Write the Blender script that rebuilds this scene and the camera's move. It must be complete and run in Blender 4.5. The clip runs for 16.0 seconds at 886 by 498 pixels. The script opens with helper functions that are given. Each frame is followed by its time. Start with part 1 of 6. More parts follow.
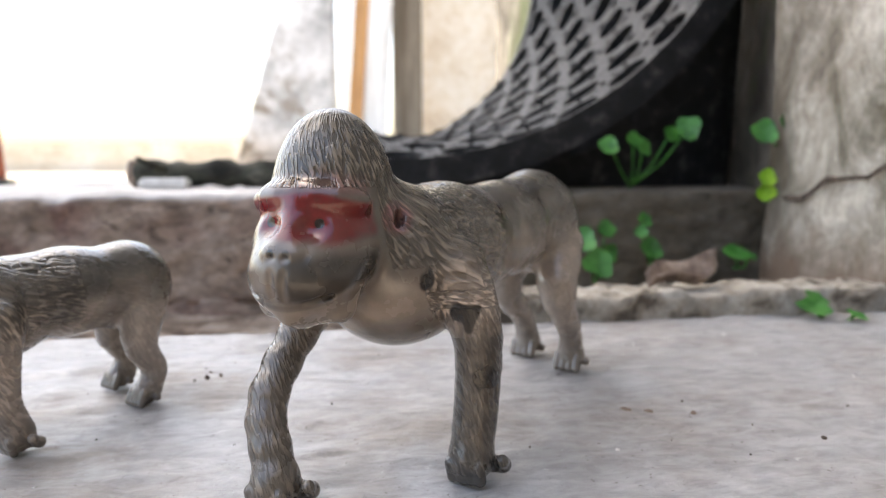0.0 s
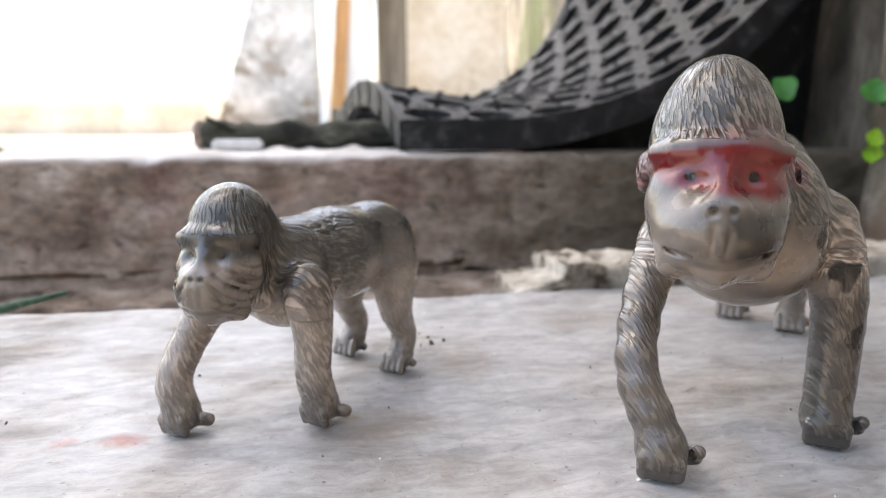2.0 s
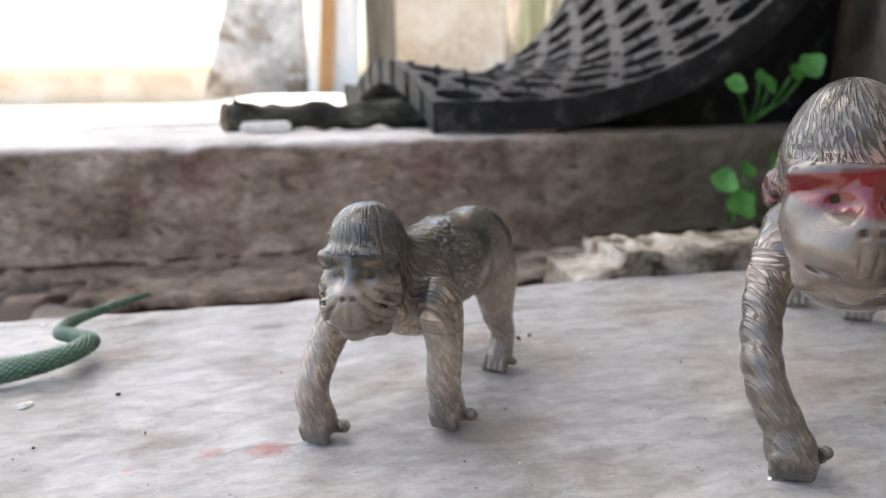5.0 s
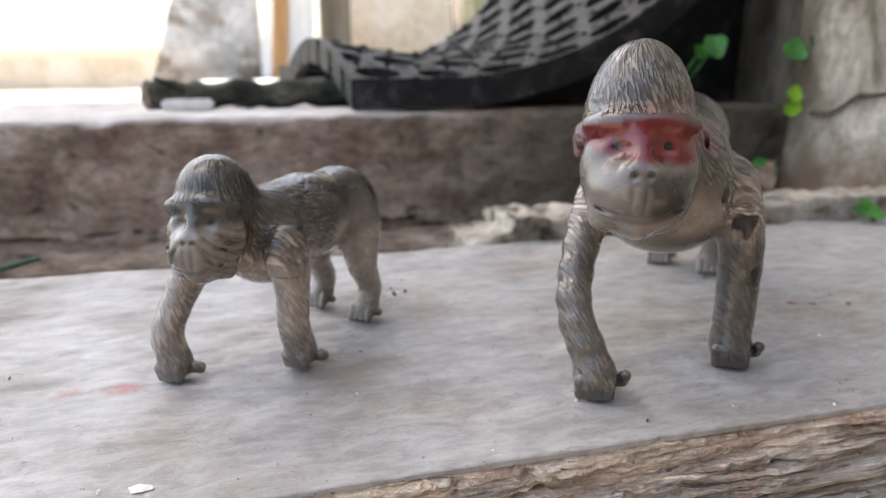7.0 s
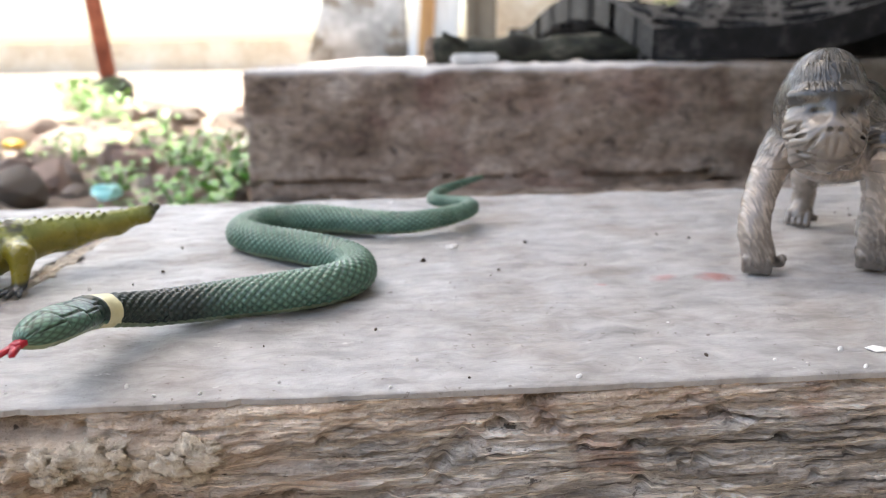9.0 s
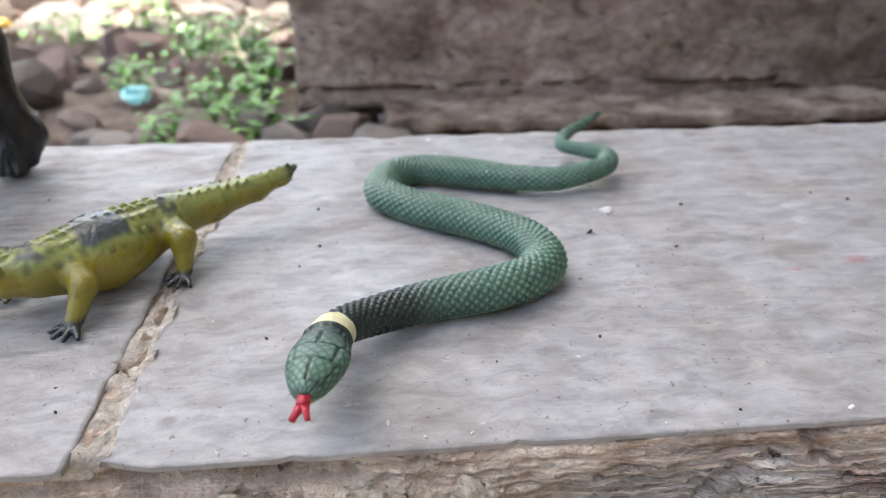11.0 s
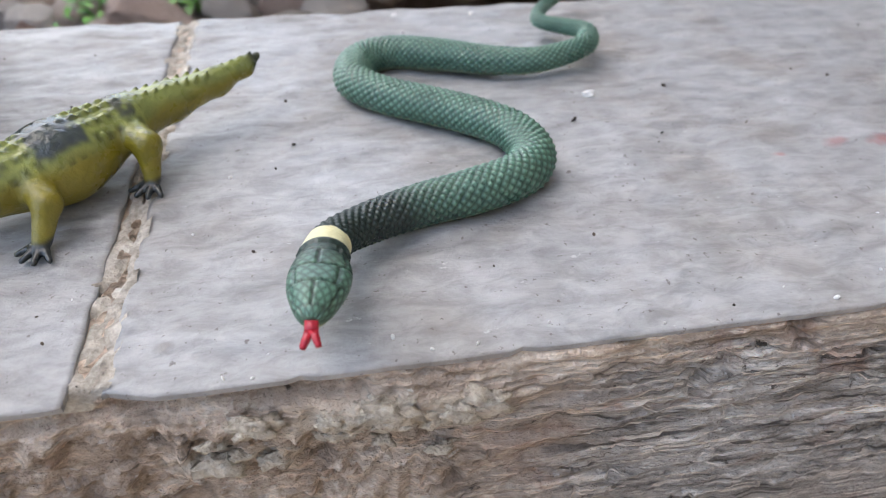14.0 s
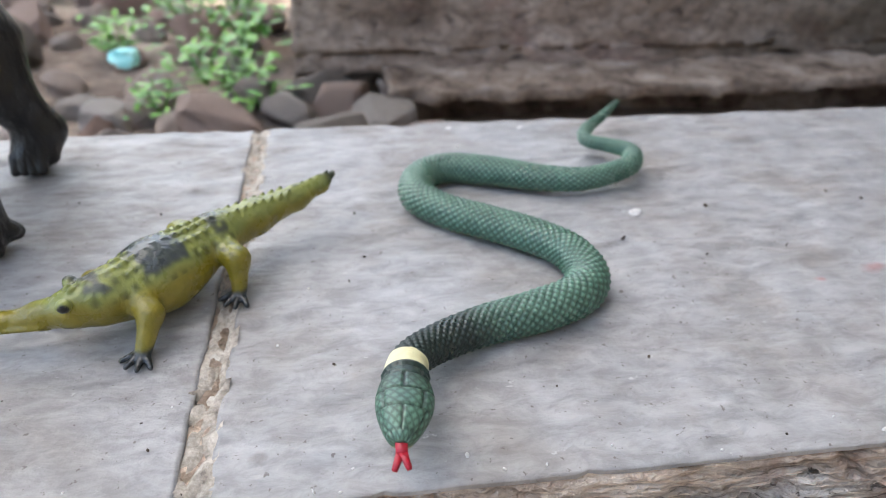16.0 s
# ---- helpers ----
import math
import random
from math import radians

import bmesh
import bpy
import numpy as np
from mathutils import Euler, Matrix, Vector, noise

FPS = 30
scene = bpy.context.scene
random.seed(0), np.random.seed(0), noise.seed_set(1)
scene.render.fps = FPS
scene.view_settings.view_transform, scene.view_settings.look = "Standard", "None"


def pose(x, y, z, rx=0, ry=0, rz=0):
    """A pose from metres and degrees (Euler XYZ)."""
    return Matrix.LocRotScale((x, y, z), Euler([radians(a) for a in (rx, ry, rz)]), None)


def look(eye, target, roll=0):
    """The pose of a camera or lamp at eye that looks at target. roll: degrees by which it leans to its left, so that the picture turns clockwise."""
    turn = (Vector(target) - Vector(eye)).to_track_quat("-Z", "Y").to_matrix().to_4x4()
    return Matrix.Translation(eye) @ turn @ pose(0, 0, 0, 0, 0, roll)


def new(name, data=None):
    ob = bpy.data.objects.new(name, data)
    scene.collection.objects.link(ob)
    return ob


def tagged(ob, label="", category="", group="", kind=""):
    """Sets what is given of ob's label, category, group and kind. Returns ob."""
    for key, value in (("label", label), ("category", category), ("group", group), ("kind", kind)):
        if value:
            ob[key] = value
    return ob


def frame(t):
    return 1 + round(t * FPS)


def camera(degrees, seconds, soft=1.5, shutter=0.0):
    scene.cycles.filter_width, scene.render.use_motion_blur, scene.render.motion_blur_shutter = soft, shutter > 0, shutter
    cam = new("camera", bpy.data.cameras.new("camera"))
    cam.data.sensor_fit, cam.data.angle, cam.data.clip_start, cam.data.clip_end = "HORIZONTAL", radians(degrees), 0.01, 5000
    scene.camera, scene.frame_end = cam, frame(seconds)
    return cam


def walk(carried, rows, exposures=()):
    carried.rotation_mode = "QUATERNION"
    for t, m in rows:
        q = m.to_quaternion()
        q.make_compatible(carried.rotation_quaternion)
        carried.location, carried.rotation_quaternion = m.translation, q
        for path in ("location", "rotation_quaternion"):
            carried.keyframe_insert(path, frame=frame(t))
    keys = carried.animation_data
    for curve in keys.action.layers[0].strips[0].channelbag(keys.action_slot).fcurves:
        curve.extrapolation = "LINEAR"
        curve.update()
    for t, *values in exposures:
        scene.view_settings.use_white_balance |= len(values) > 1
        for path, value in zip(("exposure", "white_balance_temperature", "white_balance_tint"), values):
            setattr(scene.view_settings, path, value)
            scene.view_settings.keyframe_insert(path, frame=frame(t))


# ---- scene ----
cam = camera(68.1, 16.0, 1.0)
PATH = [
    (0, (0.378, -0.134, 0.087), (0.621, 1.832, -0.184), -0.2),
    (0.5, (0.366, -0.136, 0.093), (0.63, 1.829, -0.169), -0.2),
    (1, (0.347, -0.127, 0.096), (0.641, 1.831, -0.189), -0.1),
    (1.5, (0.318, -0.12, 0.089), (0.639, 1.829, -0.221), 0.1),
    (2, (0.28, -0.111, 0.084), (0.599, 1.828, -0.292), -0.1),
    (2.5, (0.26, -0.1, 0.08), (0.57, 1.833, -0.326), -0.5),
    (3, (0.243, -0.084, 0.077), (0.551, 1.847, -0.347), -0.6),
    (5.5, (0.241, -0.121, 0.105), (0.624, 1.78, -0.382), -0.8),
    (6, (0.251, -0.134, 0.108), (0.673, 1.757, -0.386), -0.7),
    (6.5, (0.265, -0.138, 0.103), (0.714, 1.743, -0.406), -0.5),
    (7, (0.272, -0.133, 0.091), (0.734, 1.743, -0.426), -0.5),
    (7.5, (0.239, -0.122, 0.09), (0.661, 1.761, -0.433), -0.3),
    (8, (0.19, -0.115, 0.089), (0.49, 1.79, -0.443), -0.7),
    (8.5, (0.16, -0.111, 0.082), (0.371, 1.806, -0.451), -1.4),
    (9, (0.126, -0.125, 0.068), (0.232, 1.791, -0.495), -1.0),
    (9.5, (0.091, -0.127, 0.06), (0.143, 1.778, -0.545), -0.8),
    (9.7, (0.087, -0.119, 0.062), (0.11, 1.775, -0.579), -0.9),
    (12, (0.057, -0.095, 0.111), (0.335, 1.516, -1.041), 1.2),
    (12.5, (0.057, -0.098, 0.106), (0.348, 1.435, -1.145), 1.5),
    (13, (0.054, -0.098, 0.109), (0.335, 1.395, -1.192), 0.9),
    (13.5, (0.053, -0.097, 0.107), (0.323, 1.405, -1.185), 0.6),
    (14, (0.057, -0.086, 0.1), (0.335, 1.437, -1.166), 0.7),
    (14.5, (0.066, -0.07, 0.109), (0.369, 1.488, -1.108), 1.0),
    (15, (0.063, -0.075, 0.113), (0.348, 1.525, -1.053), 1.1),
    (15.5, (0.053, -0.084, 0.115), (0.33, 1.537, -1.023), 1.3),
    (16, (0.044, -0.088, 0.118), (0.279, 1.573, -0.972), 1.0),
]
walk(cam, [(t, look(eye, target, roll)) for t, eye, target, roll in PATH], [(0.0, 2.2, 6800, 7), (1.0, 2.22, 6800, 7), (2.0, 2.3, 6800, 7), (3.0, 2.35, 6800, 7), (5.5, 2.0, 6800, 7), (7.0, 1.98, 6800, 7), (8.5, 2.05, 6800, 7), (9.5, 1.98, 6800, 7), (12.0, 1.9, 6380, 7), (16.0, 1.88, 6380, 5)])

# The bright yard lies to the back and left; an added, unseen roof shades the steps.
cam.data.dof.use_dof = True
cam.data.dof.focus_distance = 0.150
cam.data.dof.aperture_fstop = 15.0

# ---------------------------------------------------------------- light
SUN_EL, SUN_AZ = 62.0, -40.0
sky_world = bpy.data.worlds.new("sky")
scene.world = sky_world
sky_world.use_nodes = True
_wn = sky_world.node_tree.nodes
_wl = sky_world.node_tree.links
_sky = _wn.new("ShaderNodeTexSky")
_sky.sky_type = 'NISHITA'
_sky.sun_disc = False
_sky.sun_elevation = radians(SUN_EL)
_sky.sun_rotation = radians(SUN_AZ)
_sky.dust_density = 4.0
_sky.ozone_density = 0.6
_wn["Background"].inputs["Strength"].default_value = 0.15
_wl.new(_sky.outputs[0], _wn["Background"].inputs["Color"])
sun = new("sun", bpy.data.lights.new("sun", "SUN"))
sun.data.energy = 4.5
sun.data.angle = radians(0.6)
sun.data.color = (1.0, 0.95, 0.87)
_sd = Vector((math.sin(radians(SUN_AZ)) * math.cos(radians(SUN_EL)), math.cos(radians(SUN_AZ)) * math.cos(radians(SUN_EL)), math.sin(radians(SUN_EL))))
sun.matrix_world = look(_sd * 20, (0, 0, 0))


# ---------------------------------------------------------------- materials
def material(name, rough=0.8, metal=0.0, spec=0.5):
    m = bpy.data.materials.new(name)
    m.use_nodes = True
    b = m.node_tree.nodes["Principled BSDF"]
    b.inputs["Roughness"].default_value = rough
    b.inputs["Metallic"].default_value = metal
    b.inputs["Specular IOR Level"].default_value = spec
    return m, m.node_tree.nodes, m.node_tree.links, b


def coords(n, l, scale=(1, 1, 1), space="Object"):
    tc = n.new("ShaderNodeTexCoord")
    mp = n.new("ShaderNodeMapping")
    mp.inputs["Scale"].default_value = scale
    l.new(tc.outputs[space], mp.inputs["Vector"])
    return mp.outputs[0]


def grain(n, l, vec, scale, detail=6.0, rough=0.6, distort=0.0):
    t = n.new("ShaderNodeTexNoise")
    t.inputs["Scale"].default_value = scale
    t.inputs["Detail"].default_value = detail
    t.inputs["Roughness"].default_value = rough
    t.inputs["Distortion"].default_value = distort
    l.new(vec, t.inputs["Vector"])
    wide = n.new("ShaderNodeMapRange")
    wide.inputs["From Min"].default_value = 0.22
    wide.inputs["From Max"].default_value = 0.78
    l.new(t.outputs["Fac"], wide.inputs["Value"])
    return wide.outputs[0]


def ramp(n, l, fac, stops):
    r = n.new("ShaderNodeValToRGB")
    e = r.color_ramp.elements
    while len(e) < len(stops):
        e.new(0.5)
    for k, (p, c) in enumerate(stops):
        e[k].position = p
        e[k].color = (*c, 1)
    l.new(fac, r.inputs[0])
    return r.outputs[0]


def blend(n, l, fac, a, b, mode="MIX"):
    x = n.new("ShaderNodeMix")
    x.data_type = "RGBA"
    x.blend_type = mode
    for sock, v in ((x.inputs[0], fac), (x.inputs[6], a), (x.inputs[7], b)):
        if isinstance(v, (int, float)):
            sock.default_value = v
        elif isinstance(v, tuple):
            sock.default_value = (*v, 1)
        else:
            l.new(v, sock)
    return x.outputs[2]


def bump(n, l, b, fac, strength, dist, prev=None):
    x = n.new("ShaderNodeBump")
    x.inputs["Strength"].default_value = strength
    x.inputs["Distance"].default_value = dist
    l.new(fac, x.inputs["Height"])
    if prev is not None:
        l.new(prev, x.inputs["Normal"])
    l.new(x.outputs[0], b.inputs["Normal"])
    return x.outputs[0]


def stone_like(name, stops, scale, fine, rough=0.9, depth=0.002, stretch=(1, 1, 1), stain=None, stain_scale=8.0, stain_at=(0.5, 0.62)):
    """A mineral surface: mottled colour at two scales, stains, and relief."""
    m, n, l, b = material(name, rough, 0.0, 0.25)
    v = coords(n, l, stretch)
    big = grain(n, l, v, scale, 8, 0.62, 0.3)
    col = ramp(n, l, big, stops)
    small = grain(n, l, v, fine, 5, 0.7)
    col = blend(n, l, 0.35, col, ramp(n, l, small, [(0.25, (0.25, 0.25, 0.25)), (0.7, (0.75, 0.75, 0.75))]), "OVERLAY")
    if stain:
        s = grain(n, l, v, stain_scale, 7, 0.65, 0.6)
        col = blend(n, l, ramp(n, l, s, [(stain_at[0], (0, 0, 0)), (stain_at[1], (1, 1, 1))]), col, stain)
    l.new(col, b.inputs["Base Color"])
    p = bump(n, l, b, big, 0.6, depth)
    bump(n, l, b, small, 0.5, depth * 0.3, p)
    return m


def painted_toy(name, rough, fur, fur_depth, coat=0.2, wash=0.25, strokes=0.0):
    """Moulded plastic whose paint sits in the colour attribute 'paint', with a moulded grain."""
    m, n, l, b = material(name, rough)
    a = n.new("ShaderNodeAttribute")
    a.attribute_name = "paint"
    v = coords(n, l)
    worn = grain(n, l, v, 160, 5, 0.65)
    col = blend(n, l, wash, a.outputs["Color"], ramp(n, l, worn, [(0.3, (0.28, 0.28, 0.28)), (0.7, (0.72, 0.7, 0.68))]), "OVERLAY")
    if strokes:
        fl = n.new("ShaderNodeAttribute")
        fl.attribute_name = "flow"
        sq = n.new("ShaderNodeMapping")
        sq.inputs["Scale"].default_value = (1.45, 0.42, 0.0)
        l.new(fl.outputs["Vector"], sq.inputs["Vector"])
        sep = n.new("ShaderNodeSeparateXYZ")
        l.new(fl.outputs["Vector"], sep.inputs[0])
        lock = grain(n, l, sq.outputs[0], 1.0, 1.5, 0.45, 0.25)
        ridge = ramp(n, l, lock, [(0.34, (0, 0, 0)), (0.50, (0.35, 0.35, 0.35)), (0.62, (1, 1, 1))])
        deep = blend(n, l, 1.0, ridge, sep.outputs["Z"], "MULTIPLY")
        # Grooves are coloured darker and ridges paler, to sharpen the relief.
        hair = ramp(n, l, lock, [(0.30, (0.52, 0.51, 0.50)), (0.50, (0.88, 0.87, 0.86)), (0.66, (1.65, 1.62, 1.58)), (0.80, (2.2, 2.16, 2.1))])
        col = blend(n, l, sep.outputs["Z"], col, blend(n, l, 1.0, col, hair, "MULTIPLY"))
    l.new(col, b.inputs["Base Color"])
    b.inputs["Coat Weight"].default_value = coat
    b.inputs["Specular IOR Level"].default_value = 0.45
    b.inputs["Coat Roughness"].default_value = 0.10
    vs = coords(n, l, fur)
    g = grain(n, l, vs, 1.0, 3, 0.5, 0.4)
    p = bump(n, l, b, g, 0.7, fur_depth)
    p = bump(n, l, b, worn, 0.15, 0.0004, p)
    if strokes:
        bump(n, l, b, deep, 0.9, strokes, p)
    r = ramp(n, l, grain(n, l, v, 70, 4), [(0.35, (rough - 0.06,) * 3), (0.65, (rough + 0.14,) * 3)])
    l.new(r, b.inputs["Roughness"])
    return m


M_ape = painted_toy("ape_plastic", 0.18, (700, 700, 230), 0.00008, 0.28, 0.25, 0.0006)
M_ape.node_tree.nodes["Principled BSDF"].inputs["Specular IOR Level"].default_value = 0.55
M_black = painted_toy("black_plastic", 0.4, (520, 520, 180), 0.001, 0.2, 0.25, 0.0006)
M_snake = painted_toy("snake_rubber", 0.33, (500, 500, 500), 0.0002, 0.12, 0.3)
M_croc = painted_toy("crocodile_rubber", 0.27, (420, 420, 420), 0.0004, 0.2)


def tile_material():
    m, n, l, b = material("wood_look_tile", 0.42)
    v = coords(n, l, (1, 1, 1))
    band = grain(n, l, coords(n, l, (26, 64, 1)), 1.0, 3, 0.45, 0.15)
    col = ramp(n, l, band, [(0.15, (0.305, 0.299, 0.295)), (0.5, (0.338, 0.333, 0.330)), (0.85, (0.370, 0.365, 0.362))])
    cloud = grain(n, l, v, 22, 6, 0.6)
    col = blend(n, l, ramp(n, l, cloud, [(0.42, (0, 0, 0)), (0.78, (0.55, 0.55, 0.55))]), col, (0.235, 0.20, 0.17))
    mott = grain(n, l, coords(n, l, (1, 2.2, 1)), 95, 8, 0.72, 0.4)
    col = blend(n, l, 0.42, col, ramp(n, l, mott, [(0.3, (0.27, 0.265, 0.26)), (0.5, (0.5, 0.5, 0.5)), (0.7, (0.72, 0.72, 0.72))]), "OVERLAY")
    dust_and_pale = grain(n, l, v, 420, 3, 0.7)
    col = blend(n, l, ramp(n, l, dust_and_pale, [(0.77, (0, 0, 0)), (0.83, (0.8, 0.8, 0.8))]), col, (0.13, 0.11, 0.095))
    pale = grain(n, l, coords(n, l, (150, 230, 1)), 1.0, 4, 0.7)
    col = blend(n, l, ramp(n, l, pale, [(0.80, (0, 0, 0)), (0.9, (0.6, 0.6, 0.6))]), col, (0.66, 0.65, 0.63))
    # dried red paint smears, a brown patch before the small ape, a grey spot
    for cx, cy, rx, ry, wt, tint in ((0.222, 0.0640, 0.0105, 0.0060, 0.6, (0.34, 0.085, 0.07)), (0.206, 0.066, 0.007, 0.004, 0.4, (0.42, 0.14, 0.12)), (0.285, 0.062, 0.045, 0.022, 0.55, (0.21, 0.165, 0.125)), (0.09, 0.102, 0.008, 0.004, 0.5, (0.30, 0.12, 0.09)), (0.185, 0.062, 0.004, 0.002, 0.5, (0.40, 0.12, 0.10)), (0.018, 0.012, 0.0035, 0.003, 0.6, (0.16, 0.145, 0.13))):
        mp = n.new("ShaderNodeMapping")
        mp.vector_type = "TEXTURE"
        mp.inputs["Location"].default_value = (cx, cy, 0)
        mp.inputs["Scale"].default_value = (rx, ry, 1)
        tc = n.new("ShaderNodeTexCoord")
        l.new(tc.outputs["Object"], mp.inputs["Vector"])
        ln = n.new("ShaderNodeVectorMath")
        ln.operation = "LENGTH"
        l.new(mp.outputs[0], ln.inputs[0])
        ad = n.new("ShaderNodeMath")
        ad.operation = "MULTIPLY_ADD"
        l.new(grain(n, l, v, 350, 4, 0.7), ad.inputs[0])
        ad.inputs[1].default_value = 0.6
        l.new(ln.outputs["Value"], ad.inputs[2])
        msk = ramp(n, l, ad.outputs[0], [(0.5, (wt, wt, wt)), (1.0, (0, 0, 0))])
        col = blend(n, l, msk, col, tint)
    l.new(col, b.inputs["Base Color"])
    l.new(ramp(n, l, cloud, [(0.3, (0.33,) * 3), (0.7, (0.6,) * 3)]), b.inputs["Roughness"])
    p = bump(n, l, b, band, 0.9, 0.0032)
    p = bump(n, l, b, mott, 0.4, 0.0009, p)
    bump(n, l, b, dust_and_pale, 0.3, 0.0005, p)
    return m


M_tile = tile_material()
M_chunk = stone_like("broken_mortar", [(0.15, (0.22, 0.175, 0.13)), (0.40, (0.52, 0.45, 0.36)), (0.8, (0.70, 0.63, 0.53))], 160, 800, 0.95, 0.004)
M_chunk_bed = stone_like("bedding_ledge", [(0.2, (0.10, 0.074, 0.057)), (0.5, (0.25, 0.195, 0.152)), (0.8, (0.40, 0.335, 0.28))], 40, 260, 0.95, 0.003)
M_grout = stone_like("grout", [(0.12, (0.07, 0.06, 0.05)), (0.32, (0.33, 0.29, 0.24)), (0.6, (0.52, 0.47, 0.40)), (0.85, (0.66, 0.62, 0.55))], 170, 900, 0.95, 0.002)


def mortar_material():
    m, n, l, b = material("riser_mortar", 0.88, 0.0, 0.3)
    lay = grain(n, l, coords(n, l, (24, 24, 190)), 1.0, 5, 0.55, 0.3)
    col = ramp(n, l, lay, [(0.10, (0.15, 0.132, 0.118)), (0.40, (0.31, 0.285, 0.26)), (0.65, (0.43, 0.40, 0.37)), (0.92, (0.60, 0.575, 0.54))])
    v = coords(n, l, (1, 1, 1.6))
    # tan mortar towards the joint and in a band under the tiles, grey render elsewhere
    tc = n.new("ShaderNodeTexCoord")
    sp = n.new("ShaderNodeSeparateXYZ")
    l.new(tc.outputs["Object"], sp.inputs[0])
    wand = grain(n, l, v, 26, 6, 0.6, 0.5)
    edge = n.new("ShaderNodeMath")
    edge.operation = "MULTIPLY_ADD"
    l.new(wand, edge.inputs[0])
    edge.inputs[1].default_value = 0.07
    l.new(sp.outputs["X"], edge.inputs[2])
    near = ramp(n, l, edge.outputs[0], [(0.105, (0.85, 0.85, 0.85)), (0.15, (0.0, 0.0, 0.0))])
    low = n.new("ShaderNodeMath")
    low.operation = "MULTIPLY_ADD"
    l.new(wand, low.inputs[0])
    low.inputs[1].default_value = -0.016
    l.new(sp.outputs["Z"], low.inputs[2])
    shift = n.new("ShaderNodeMapRange")
    shift.inputs["From Min"].default_value = -0.021
    shift.inputs["From Max"].default_value = -0.012
    shift.inputs["To Max"].default_value = 0.8
    l.new(low.outputs[0], shift.inputs["Value"])
    where = blend(n, l, 1.0, near, shift.outputs[0], "LIGHTEN")
    tans = ramp(n, l, grain(n, l, v, 60, 7, 0.62, 0.4), [(0.10, (0.19, 0.135, 0.095)), (0.40, (0.42, 0.325, 0.25)), (0.68, (0.58, 0.475, 0.38)), (0.92, (0.74, 0.66, 0.56))])
    col = blend(n, l, where, col, tans)
    rust = grain(n, l, v, 38, 6, 0.6, 0.8)
    col = blend(n, l, ramp(n, l, rust, [(0.62, (0, 0, 0)), (0.82, (0.45, 0.45, 0.45))]), col, (0.25, 0.13, 0.085))
    # Shade between the strands and lit ridge tops are put into the colour.
    strand = grain(n, l, coords(n, l, (34, 34, 700)), 1.0, 4, 0.6, 0.1)
    calm = ramp(n, l, where, [(0.0, (1, 1, 1)), (0.85, (0.35, 0.35, 0.35))])
    col = blend(n, l, calm, col, ramp(n, l, strand, [(0.26, (0.38, 0.36, 0.35)), (0.38, (1.05, 1.03, 1.01)), (0.60, (1.4, 1.38, 1.36)), (0.68, (2.2, 2.18, 2.14))]), "MULTIPLY")
    col = blend(n, l, 0.25, col, blend(n, l, 1.0, col, (1.5, 1.5, 1.5), "MULTIPLY"))
    crevice_mask = grain(n, l, coords(n, l, (1, 1, 3.2)), 130, 6, 0.65, 0.3)
    # More crevice shade coloured in, and pale flakes on the highs.
    col = blend(n, l, ramp(n, l, crevice_mask, [(0.17, (0.85, 0.85, 0.85)), (0.24, (0, 0, 0))]), col, (0.07, 0.055, 0.045))
    col = blend(n, l, ramp(n, l, crevice_mask, [(0.72, (0, 0, 0)), (0.80, (0.7, 0.7, 0.7))]), col, (0.66, 0.62, 0.57))
    fine = grain(n, l, v, 520, 4, 0.6)
    col = blend(n, l, 0.3, col, ramp(n, l, fine, [(0.25, (0.25, 0.25, 0.25)), (0.75, (0.75, 0.75, 0.75))]), "OVERLAY")
    # pale spilt mortar below the broken tile edge
    for cx, cz, rx, rz in ((0.060, -0.0112, 0.048, 0.0088), (-0.045, -0.004, 0.070, 0.0050), (0.03, -0.021, 0.030, 0.007)):
        mp = n.new("ShaderNodeMapping")
        mp.vector_type = "TEXTURE"
        mp.inputs["Location"].default_value = (cx, 0, cz)
        mp.inputs["Scale"].default_value = (rx, 1, rz)
        l.new(tc.outputs["Object"], mp.inputs["Vector"])
        ln = n.new("ShaderNodeVectorMath")
        ln.operation = "LENGTH"
        l.new(mp.outputs[0], ln.inputs[0])
        ad = n.new("ShaderNodeMath")
        ad.operation = "MULTIPLY_ADD"
        l.new(grain(n, l, v, 130, 6, 0.7), ad.inputs[0])
        ad.inputs[1].default_value = 0.8
        l.new(ln.outputs["Value"], ad.inputs[2])
        col = blend(n, l, ramp(n, l, ad.outputs[0], [(0.75, (0.7, 0.7, 0.7)), (1.0, (0, 0, 0))]), col, (0.66, 0.57, 0.46))
    l.new(col, b.inputs["Base Color"])
    p = bump(n, l, b, blend(n, l, 1.0, strand, calm, "MULTIPLY"), 1.0, 0.0022)
    crumbs = grain(n, l, coords(n, l, (1, 1, 1.8)), 300, 6, 0.7, 0.3)
    p = bump(n, l, b, crumbs, 0.8, 0.0012, p)
    bump(n, l, b, fine, 0.8, 0.0010, p)
    return m


M_mortar = mortar_material()
# Darkened so that the colour carries the shade of the gap.
M_slabside = stone_like("shaded_bedding", [(0.25, (0.05, 0.038, 0.031)), (0.5, (0.145, 0.112, 0.094)), (0.75, (0.30, 0.26, 0.225))], 30, 220, 0.92, 0.004, (1, 1, 1.0), (0.12, 0.085, 0.075), 6.0, (0.6, 0.9))


